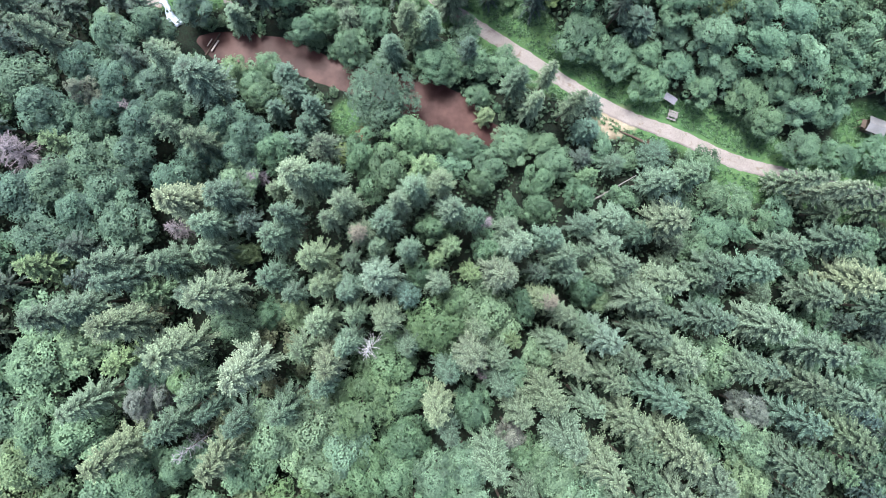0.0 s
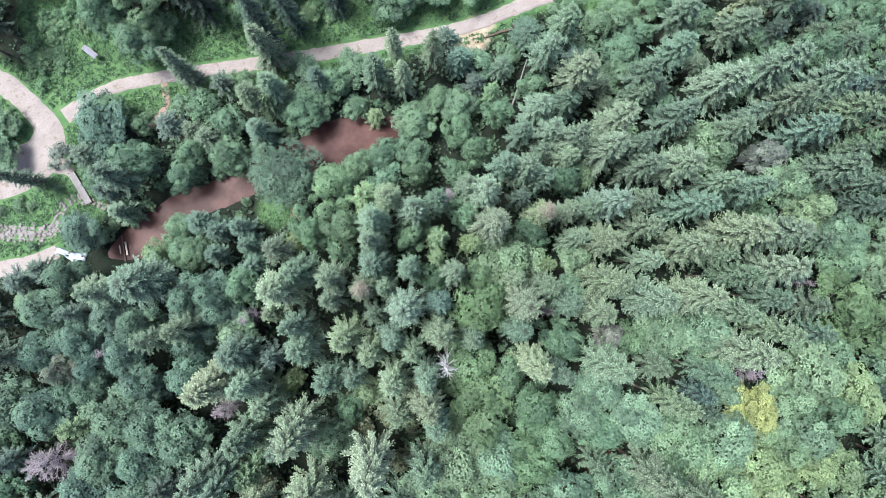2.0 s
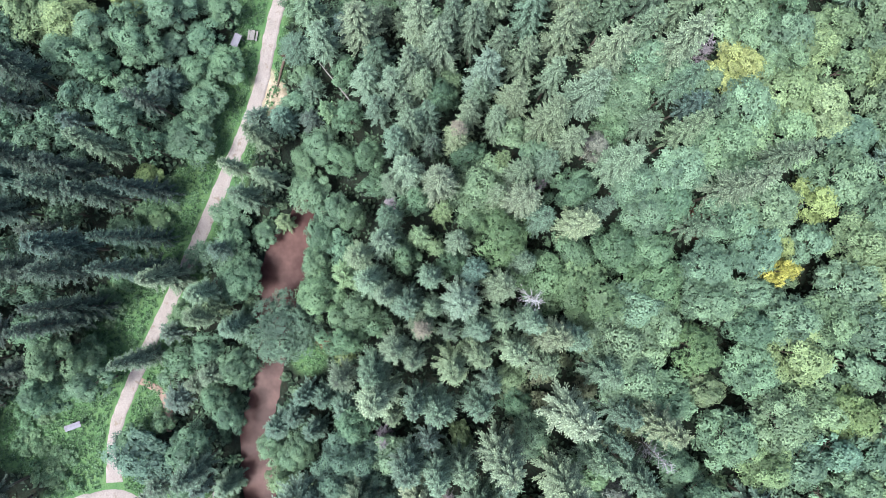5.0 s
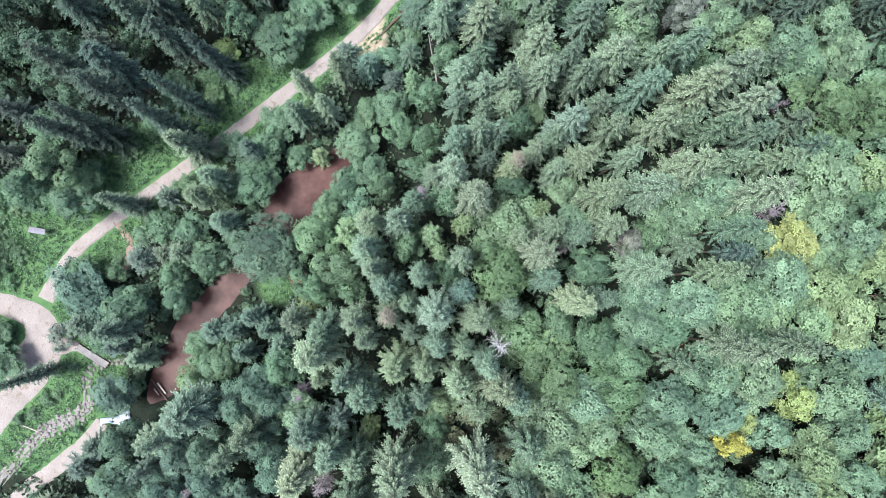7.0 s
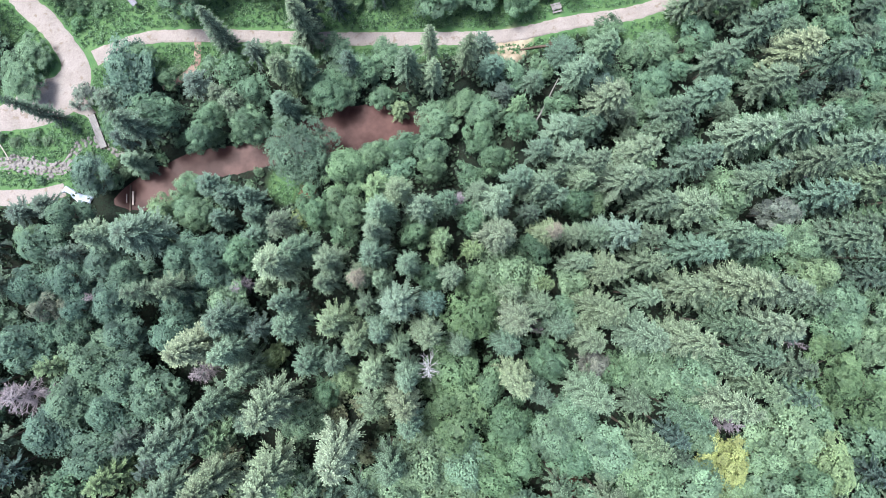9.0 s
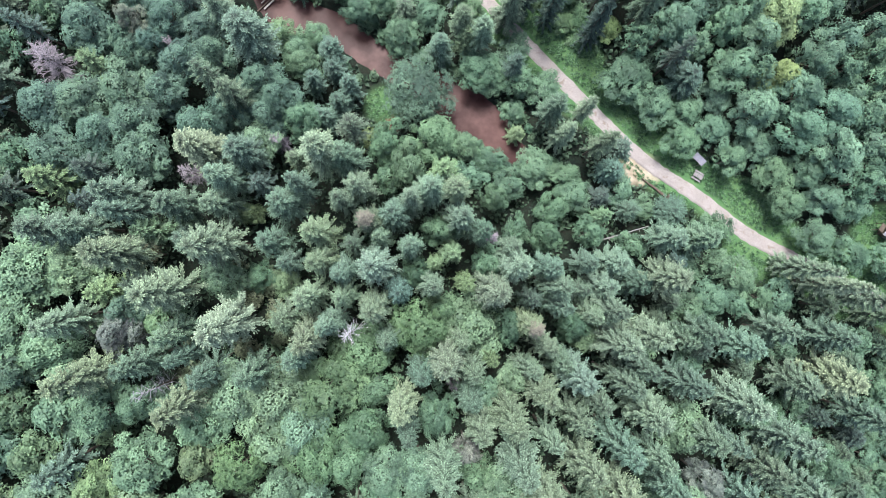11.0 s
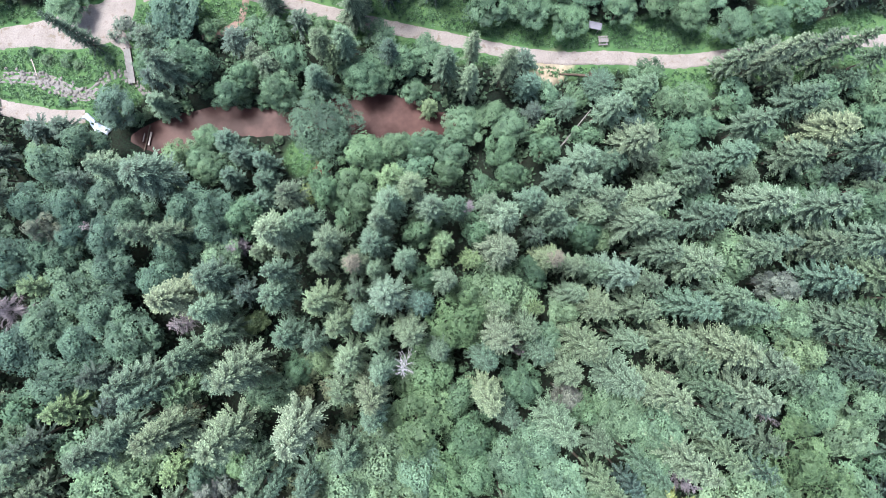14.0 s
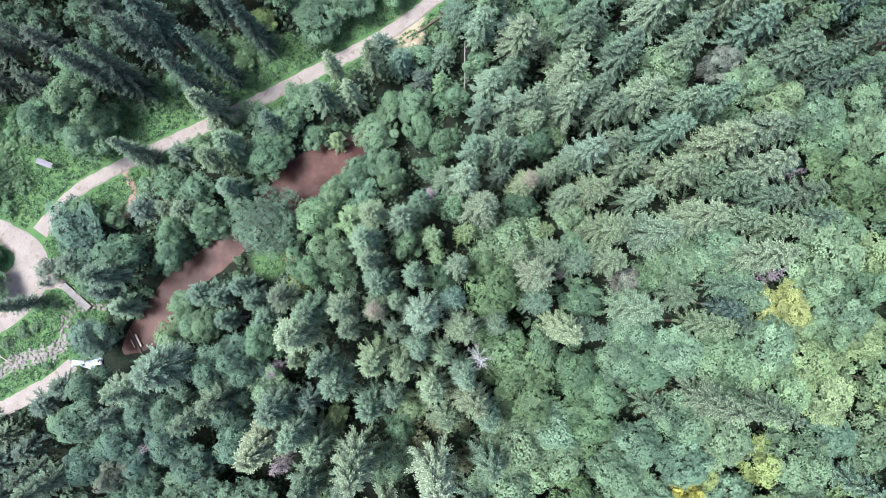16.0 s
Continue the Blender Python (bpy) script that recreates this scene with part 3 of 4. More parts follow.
SPRUCES_B = [
    (-15.3, 11.9, 24, 7.2), (-11.6, 7.3, 26, 7.0), (-13.6, 4.8, 25, 6.0), (-5.4, 4.7, 23, 7.2), (-1.5, 0.2, 24, 5.5), (-0.2, 10.1, 25, 7.1),
    (3.8, 10.8, 26, 6.7), (5.7, 6.8, 24, 6.8), (15.0, 3.6, 23, 6.4), (21.6, 2.0, 25, 6.2), (23.7, -0.8, 26, 6.6), (3.6, -5.1, 25, 5.6),
    (-14.3, -5.5, 26, 6.3), (-10.7, -6.5, 23, 6.0), (-9.5, -9.7, 24, 5.7), (10.2, -12.5, 23, 4.7), (25.3, -3.8, 23, 6.3), (-3.2, 7.8, 25, 5.7),
    (34.6, 5.5, 18, 7.3), (33.1, 1.0, 18, 8.3), (33.6, -2.4, 26, 6.7), (40.4, -10.4, 25, 7.2), (52.0, -2.6, 21, 7.6), (49.7, -5.0, 18, 6.2),
]
SPRUCES_C = [
    (60.5, -3.6, 19, 8.2), (65.8, 0.8, 19, 8.3), (75.5, 1.7, 20, 8.2), (50.1, -11.6, 23, 8.3), (71.5, -7.9, 19, 8.8), (48.7, 13.5, 19, 7.3),
    (42.6, 11.7, 20, 6.7), (38.5, -13.7, 25, 7.1), (-46.5, -21.7, 23, 7.1), (-31.5, -20.1, 24, 6.0), (-29.5, -22.9, 23, 4.3), (-34.9, -24.9, 24, 6.7),
    (-19.4, -23.3, 23, 7.0), (-13.9, -19.5, 24, 6.1), (-11.0, -14.4, 24, 5.8), (-1.4, -14.4, 24, 5.4), (13.0, -17.2, 22, 6.1), (15.9, -25.1, 23, 7.2),
    (5.0, -27.2, 24, 5.7), (31.1, -20.8, 25, 6.8), (39.6, -23.9, 25, 7.3), (45.4, -23.9, 25, 6.0), (54.2, -19.6, 23, 8.7), (65.3, -22.3, 24, 8.2),
]
SPRUCES_D = [
    (63.3, -27.9, 25, 8.0), (72.3, -31.3, 23, 8.7), (48.0, -27.6, 25, 6.5), (60.2, -34.9, 26, 8.7), (74.9, -25.3, 23, 8.7), (31.2, -39.2, 25, 6.1),
    (33.7, -45.3, 23, 6.6), (21.7, -42.5, 24, 5.2), (14.5, -41.3, 25, 5.9), (29.6, 51.3, 26, 6.3), (5.9, 46.6, 20, 7.7), (-7.3, 54.2, 19, 5.7),
    (-28.1, 45.9, 20, 7.2), (-42.1, 58.7, 19, 4.7), (84.8, -10.9, 20, 7.7),
]
SPRUCES_E = [
    (-42.4, 33.1, 18, 7.4), (24.1, -10.6, 23, 5.7), (22.5, -14.7, 21, 5.3), (28.7, 4.2, 20, 6), (31.2, -4.4, 21, 5.9), (36.2, -35.6, 24, 6.5), (37.4, -41.8, 21, 6),
    (37.5, -32.4, 20, 6.2), (27.3, -24.4, 24, 5.8), (-6.5, 0.6, 21, 5.1), (-49, -8.5, 22, 7), (-25.8, -25.1, 22, 5.7),
    (13.8, -21.2, 21, 6.2), (27.5, -12.9, 21, 5.8), (58.2, -19.6, 24, 5.7),
]
SPRUCES = SPRUCES_A + SPRUCES_B + SPRUCES_C + SPRUCES_D + SPRUCES_E
PALE_SPRUCES_A = [
    (70.2, 12.4, 21, 6.3), (74.3, 10.8, 23, 6.6), (81.9, 9.6, 21, 6.7), (-18.5, 11.5, 28, 8.7), (-36.2, 7.4, 26, 8.5), (-30.1, -6.6, 28, 8.9),
    (-41.5, -10.1, 28, 7.8), (-6.1, -4.0, 28, 8.0), (15.8, 1.1, 28, 7.4), (13.5, -3.7, 28, 7.7), (-4.6, -10.5, 26, 6.7), (43.1, 4.9, 23, 9.0),
    (40.5, -5.0, 27, 8.0), (36.2, -7.6, 26, 8.5), (59.3, -12.7, 25, 9.1), (77.3, -5.4, 21, 9.6), (-34.0, -14.2, 28, 8.7), (-24.4, -17.4, 29, 8.6),
    (-40.6, -27.4, 27, 7.5), (-27.3, -28.8, 26, 7.3), (-12.5, -16.7, 27, 7.2), (7.9, -16.0, 26, 8.0), (24.4, -17.8, 26, 7.3), (20.7, -22.8, 25, 7.6),
]
PALE_SPRUCES_B = [
    (2.9, -23.4, 27, 6.4), (10.9, -30.5, 28, 7.2), (22.7, -28.3, 28, 8.2), (30.0, -14.4, 26, 7.9), (42.3, -17.5, 26, 8.9), (33.2, -26.7, 26, 8.1),
    (40.4, -30.3, 28, 9.2), (28.3, -32.4, 28, 8.1), (45.0, -34.6, 27, 8.3), (67.7, -16.7, 27, 8.5), (40.8, -38.3, 26, 7.9), (27.5, -43.2, 27, 7.5),
    (4.9, -46.4, 27, 6.8), (7.8, -54.6, 22, 5.8),
]
PALE_SPRUCES = PALE_SPRUCES_A + PALE_SPRUCES_B
FIRS_A = [
    (-4.7, 36.6, 14, 7.1), (9.5, 36.6, 14, 4.9), (31.4, 22.2, 12, 6.1), (-22.8, -4.1, 20, 6.6), (10.1, 5.5, 21, 5.5), (-1.5, -7.5, 20, 6.2),
    (40.3, 3.1, 14, 7.6), (5.2, -19.0, 20, 6.6), (27.3, 70.7, 20, 9.0), (45.3, 18.0, 7, 8.3), (40.9, 42.1, 13, 8.2),
]
FIRS = FIRS_A
YOUNG_SPRUCES_A = [
    (-57.9, 17.4, 16, 6.0), (-0.3, 39.1, 14, 4.9), (1.0, 14.3, 18, 7.2), (-57.5, -2.3, 17, 7.5), (-41.4, -7.0, 17, 6.6), (5.8, 0.5, 17, 5.9),
    (9.4, -4.1, 18, 5.0), (3.0, -1.8, 17, 4.2), (31.4, 13.6, 13, 4.9), (13.3, 25.9, 7, 4.6), (-44.3, -17.2, 17, 6.8), (16.2, -15.1, 17, 4.2), (72.4, -38.0, 17, 8.1),
]
YOUNG_SPRUCES = YOUNG_SPRUCES_A
SAPLING_FIRS_A = [
    (-23.7, 31.6, 11, 7.0), (-22.2, 28.1, 11, 6.0), (-24.9, 25.1, 12, 5.5), (-19.0, 25.9, 12, 5.5), (-19.8, 22.3, 12, 5.9), (-21.9, 18.9, 11, 6.5),
]
SAPLING_FIRS = SAPLING_FIRS_A
BROWN_TOPPED_A = [
    (-9.1, 2.6, 23, 6.7), (20.4, -7.9, 25, 6.1),
]
BROWN_TOPPED = BROWN_TOPPED_A
DRY_TREES_A = [
    (-54.7, 26.1, 18, 5.5), (-40.9, -22.6, 17, 7.0), (58.2, -28.2, 16, 7.0), (15.4, -29.8, 17, 5.2),
]
DRY_TREES = DRY_TREES_A
DEAD_TREES_A = [
    (-48.8, 24.3, 13, 3.4), (-65.9, 16.4, 13, 7.9), (-39.5, 3.6, 13, 4.2), (-28.0, 12.5, 12, 3.9), (12.8, 5.0, 10, 3.0), (11.2, -21.4, 10, 2.8),
    (71.2, -27.0, 10, 2.5), (47.2, -48.1, 10, 2.0), (41.9, -55.2, 10, 2.2), (28.4, -49.8, 12, 4.9),
]
DEAD_TREES = DEAD_TREES_A
SNAGS_A = [
    (-32.8, -28.5, 20, 4.0), (-7.5, -15.1, 21, 4.7),
]
SNAGS = SNAGS_A
BEECHES_A = [
    (-24.7, 17.2, 16, 7.2), (-16.8, 42.5, 10, 5.7), (-11.9, 37.3, 12, 7.6), (-8.1, 42.7, 9, 6.8), (3.3, 35.1, 10, 8.3), (6.6, 34.4, 6, 6.4),
    (11.2, 35.2, 9, 7.3), (11.8, 29.6, 5, 5.2), (3.5, 20.4, 9, 6.2), (-4.6, 13.3, 17, 7.8), (9.6, 19.2, 8, 6.6), (17.5, 19.7, 9, 7.8),
    (23.6, 19.5, 8, 6.8), (13.8, 15.7, 9, 6.7), (25.9, 16.2, 9, 7.3), (-25.0, -11.0, 9, 5.5), (2.6, 3.9, 16, 6.7), (12.6, 0.1, 16, 6.7),
    (0.4, -4.3, 17, 5.9), (18.4, -9.8, 16, 6.6), (5.9, -9.2, 15, 6.5), (52.3, 0.3, 9, 7.3), (56.5, 3.5, 9, 7.8), (29.4, -6.8, 17, 6.6),
]
BEECHES_B = [
    (60.7, 8.6, 9, 7.8), (-1.6, -23.1, 16, 8.8), (9.2, -25.7, 17, 7.8), (16.8, -33.2, 16, 6.7), (64.8, -15.2, 17, 7.9), (81.0, -21.6, 16, 8.5),
    (31.9, -61.7, 17, 8.2), (-16.6, -46.1, 16, 8.1), (31.2, 40.8, 9, 10.9), (37.5, 36.6, 9, 8.3), (15.4, 54.6, 9, 7.3), (0.6, 69.0, 16, 9.1),
    (-5.2, 67.7, 17, 9.0), (-6.1, 64.9, 9, 7.8), (-10.4, 69.5, 17, 8.5), (-0.5, 45.6, 10, 5.7), (-20.1, 53.4, 7, 4.4), (-20.6, 40.9, 9, 6.3),
    (-22.5, 59.4, 9, 6.2), (-42.4, 68.0, 7, 9.5), (-38.7, 71.3, 5, 6.4), (40.5, 17.5, 5, 5.4), (43.1, 36.8, 9, 7.3),
]
BEECHES_C = [
    (49.5, 34.5, 9, 6.8), (58.4, 33.4, 9, 8.3), (53.9, 30.3, 9, 6.2), (62.8, 29.5, 9, 7.8), (66.8, 24.5, 9, 7.3), (74.2, 19.5, 8, 7.8),
    (81.2, 17.6, 9, 7.8), (89.0, 18.3, 8, 7.8), (44.1, 31.5, 8, 7.5),
]
BEECHES_D = [
    (-10.3, 62.4, 15, 7.2), (-9.6, 71.6, 13, 7.0), (22.1, 12.7, 12, 6.6), (11.5, 12, 12, 5.9), (22.2, 7.7, 14, 6.5), (30.2, 10.0, 12, 6.2),
    (-24.9, 47.6, 13, 9), (-28, 27.4, 12, 6.6), (-28, 34.1, 8, 6.1), (-30.4, 30.4, 8, 6.1), (71.4, -20.1, 13, 7.2),
]
BEECHES = BEECHES_A + BEECHES_B + BEECHES_C + BEECHES_D
ASHES_A = [
    (12.1, -11.2, 15, 11.3), (-56.0, -16.8, 16, 11.7), (-50.4, -14.6, 15, 9.2), (-49.3, -26.6, 16, 9.4), (-54.8, -25.7, 16, 8.3), (-16.4, -27.5, 17, 10.2),
    (-22.6, -29.0, 16, 10.2), (-25.6, -32.7, 16, 9.5), (-15.0, -33.7, 16, 10.1), (-39.4, -33.4, 17, 8.3), (-11.4, -30.7, 17, 9.2), (22.4, -35.9, 15, 9.6),
    (8.1, -34.3, 17, 7.6), (2.8, -35.0, 17, 7.6), (51.8, -20.3, 17, 10.2), (57.2, -33.8, 16, 8.8), (34.4, -55.6, 16, 12.3), (27.6, -40.0, 17, 8.8),
    (26.0, -60.7, 16, 8.9), (16.5, -53.5, 15, 10.1), (11.8, -48.8, 15, 10.7), (9.3, -42.3, 16, 9.1), (0.2, -47.6, 15, 9.5), (1.2, -52.1, 17, 9.3),
]
ASHES_B = [
    (3.4, -63.2, 17, 9.0), (-7.0, -42.2, 17, 8.9), (-11.8, -41.5, 17, 8.9), (-5.6, -49.7, 16, 7.8), (-12.3, -60.4, 15, 9.0), (-15.9, -51.5, 17, 9.1),
    (-17.4, -56.8, 15, 9.1), (-18.6, -61.9, 15, 7.9), (-22.9, -45.4, 15, 8.8), (-32.1, -39.3, 17, 9.2), (-30.9, -48.1, 15, 10.1),
]
ASHES_C = [
    (32.3, -8.5, 13, 6.4), (56.9, -39.3, 15, 8.1), (56.4, -45.5, 16, 7.9), (61.8, -50.9, 14, 9), (52.8, -47.8, 16, 7.8), (57.8, -55.2, 13, 7.9),
    (23.9, -44.1, 15, 7), (29, -55.7, 16, 7.4), (15.9, -20.8, 14, 6.1), (-29.3, -12.1, 13, 7.3), (-30.8, 11.8, 14, 7.6), (-12, -47.7, 14, 7.3),
    (-2.1, -66.9, 14, 7), (-7, -68.8, 14, 6.9), (22.4, -59.7, 16, 7.2), (-20.4, -10.8, 10, 5.5), (-35.5, -32, 16, 6), (20.8, -17.9, 15, 6.1),
]
ASHES = ASHES_A + ASHES_B + ASHES_C
MAPLES_A = [
    (-29.5, -0.7, 9, 4.8), (-56.6, -31.2, 15, 8.2), (36.9, -62.5, 15, 9.6),
    (24.0, -64.1, 15, 7.3), (18.1, -59.9, 14, 11.1), (11.2, -57.9, 15, 9.9), (14.3, -63.5, 14, 9.4), (-7.3, -63.6, 14, 9.1), (-11.9, -65.1, 15, 8.4),
    (-22.0, -51.8, 16, 9.6), (-37.2, -44.4, 15, 7.6), (-29.8, -53.4, 14, 9), (55.8, 61.5, 16, 9.0), (53.1, 56.0, 15, 9.8),
]
MAPLES = MAPLES_A
HORNBEAMS_A = [
    (17.1, 49.2, 4, 4.6), (-33.8, 32.3, 9, 6.4), (-10.0, 16.6, 15, 7.4), (-1.7, 19.8, 16, 9.2), (-4.7, -18.7, 16, 10.8), (-1.4, -30.0, 16, 9.3), (-3.3, -34.6, 15, 8.7), (-8.3, -34.7, 17, 9.6),
]
HORNBEAMS = HORNBEAMS_A
GREAT_BEECH_A = [
    (-6.5, 27.6, 13, 13.0),
]
GREAT_BEECH = GREAT_BEECH_A
YELLOWS_A = [
    (23.7, -54.2, 14, 9.1),
]
YELLOWS = YELLOWS_A
GOLDEN_A = [
    (-8.8, -51.3, 17, 4.2),
]
GOLDEN = GOLDEN_A
LINDENS_A = [
    (0.7, -59.9, 13, 7.8), (-5.6, -53.3, 12, 6.4), (-18.0, -66.4, 13, 8.0), (25.9, 49.6, 5, 5.1), (-30.3, -57.1, 14, 8.5), (57.8, 46.3, 13, 7.5),
]
LINDENS = LINDENS_A
PINES_A = [
    (2.9, -12.6, 20, 11.8), (-8.3, -24.2, 20, 13.4), (-18.5, -37.6, 18, 9.5), (45.7, -51.9, 19, 12.4), (48.7, -58.1, 18, 11.7),
]
PINES = PINES_A

KINDS = [
    ("spruce_tree", SPRUCES, SPRUCE, TALL_TRUNK, 24, 7.6, (0.093, 0.146, 0.094), "tall grey-green spruce with drooping fingered boughs"),
    # darkened far below spruce green, for the sides turned from the sun
    ("dark_spruce", NORTH_SPRUCES, SPRUCE, TALL_TRUNK, 24, 7.6, (0.021, 0.048, 0.037), "tall dark green spruce beyond the meadow, shade in its colour"),
    ("spruce_tree", PALE_SPRUCES, PALE, TALL_TRUNK, 24, 7.6, (0.128, 0.174, 0.112), "large pale green spruce with light young twig tips"),
    ("fir_tree", FIRS, FIR, TALL_TRUNK, 24, 7.6, (0.052, 0.105, 0.08), "fir with a dense dark blue-green crown"),
    ("young_spruce", YOUNG_SPRUCES, YOUNG, TALL_TRUNK, 24, 7.6, (0.118, 0.185, 0.086), "young light green conifer between taller trees"),
    ("young_fir", SAPLING_FIRS, YOUNG, TALL_TRUNK, 24, 7.6, (0.046, 0.094, 0.064), "bushy young dark green fir near the pond"),
    ("beech_tree", BEECHES, BEECH, LEAF_TRUNK, 16, 8.3, (0.079, 0.138, 0.079), "broadleaf tree with a dense dull green crown"),
    ("maple_tree", EAST_TREES, BEECH, LEAF_TRUNK, 16, 8.3, (0.108, 0.186, 0.118), "broadleaf tree with a light blue-green crown beyond the road"),
    ("ash_tree", WEST_TREES, ASH, LEAF_TRUNK, 16, 8.3, (0.062, 0.108, 0.084), "broadleaf tree with a dark blue-green crown"),
    ("ash_tree", ASHES, ASH, LEAF_TRUNK, 16, 8.3, (0.136, 0.205, 0.118), "broadleaf tree with a teal-green feathery crown on the slope"),
    ("maple_tree", MAPLES, ASH, LEAF_TRUNK, 16, 8.3, (0.168, 0.228, 0.106), "broadleaf tree with a light green crown"),
    ("hornbeam_tree", HORNBEAMS, BEECH, LEAF_TRUNK, 16, 8.3, (0.092, 0.158, 0.078), "broadleaf tree with a deep fresh green crown"),
    ("maple_tree", YELLOWS, ASH, LEAF_TRUNK, 16, 8.3, (0.325, 0.33, 0.11), "broadleaf tree already turned yellow"),
    ("beech_tree", GREAT_BEECH, GREAT, LEAF_TRUNK, 16, 8.3, (0.078, 0.125, 0.08), "great spreading broadleaf tree between the two pools"),
    ("maple_tree", GOLDEN, ASH, LEAF_TRUNK, 16, 8.3, (0.46, 0.4, 0.08), "slender broadleaf tree with a bright golden-yellow top"),
    ("linden_tree", LINDENS, BEECH, LEAF_TRUNK, 16, 8.3, (0.2, 0.25, 0.088), "broadleaf tree with a yellowish-green crown"),
    ("pine_tree", PINES, PINE, LEAF_TRUNK, 16, 8.3, (0.094, 0.165, 0.074), "olive-green pine with rounded scalloped tufts"),
    ("dry_tree", DRY_TREES, ASH, LEAF_TRUNK, 16, 8.3, (0.165, 0.155, 0.135), "withered tree with a dry brown-grey crown"),
]
rng = random.Random(11)
for name, spots, crowns, trunks, tall, wide, colour, label in KINDS:
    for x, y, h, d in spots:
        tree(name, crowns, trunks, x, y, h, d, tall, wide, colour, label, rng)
for x, y, h, d in BROWN_TOPPED:
    t = tree("spruce_tree", SPRUCE, TALL_TRUNK, x, y, h, d, 24, 7.6, (0.08, 0.115, 0.068), "grey-green spruce whose top has withered pinkish brown", rng)
    top = part("dry_top", SPRUCE[1], t, "withered pinkish-brown top")
    top.scale, top.location, top.color = (d / 7.6 * 0.5, d / 7.6 * 0.5, h / 24 * 0.2), (0, 0, h * 0.83), (0.15, 0.115, 0.088, 1)
for x, y, h, d in DEAD_TREES:
    t = tree("dead_tree", BARE, DEAD_TRUNK, x, y, h, d, 14, 3.6, (0.16, 0.122, 0.132), "dead bare conifer with purplish-grey boughs", rng, "bare_crown", 0.2)
for x, y, h, d in SNAGS:
    t = tree("dead_tree", SNAG, DEAD_TRUNK, x, y, h, d, 14, 4.4, (0.58, 0.54, 0.54) if x > -20 else (0.3, 0.28, 0.3), "bleached white dead conifer with bare boughs", rng, "bare_crown", 0.5)


# ---------------------------------------------------------------- the trees between
def woods(x, y, margin):
    """Whether a tree may stand here."""
    if any(math.hypot(x - cx, y - cy) < r for cx, cy, r in ((-12.0, 23.5, 6.5), (-17, 55, 5.0), (-38.5, 39.0, 4.0), (-32.0, 34.4, 2.6), (-45.5, 43.5, 3.4), (43.0, 22.0, 8.0), (0.6, -44.5, 2.0), (16.0, -33.6, 1.2), (-8.5, -58.5, 2.4), (29.5, -51.5, 2.6), (-27.0, -42.0, 2.4), (-8.5, -51.5, 2.2), (-7.5, -15.1, 3.2), (87.5, 24, 6.0), (-37.5, 53.0, 5.0), (35.5, 10.5, 2.4), (38.5, 12.2, 2.4), (41.0, 13.5, 2.4))):
        return False
    return (meadow(x, y)[0] < 0.1 and gap(x, y, "pond")[0] > margin + 0.6 and gap(x, y, "road")[0] > 2.5 and gap(x, y, "yard")[0] > 2.5
            and gap(x, y, "lane")[0] > 2 and gap(x, y, "bed")[0] > 1 and gap(x, y, "footway")[0] > 1 and earth(x, y)[0] < 0.1)


class Hash:
    def __init__(self, cell=8.0):
        self.cell, self.box = cell, {}

    def add(self, x, y, d):
        self.box.setdefault((int(x // self.cell), int(y // self.cell)), []).append((x, y, d))

    def near(self, x, y):
        i, j = int(x // self.cell), int(y // self.cell)
        return [q for a in (-1, 0, 1) for b in (-1, 0, 1) for q in self.box.get((i + a, j + b), ())]


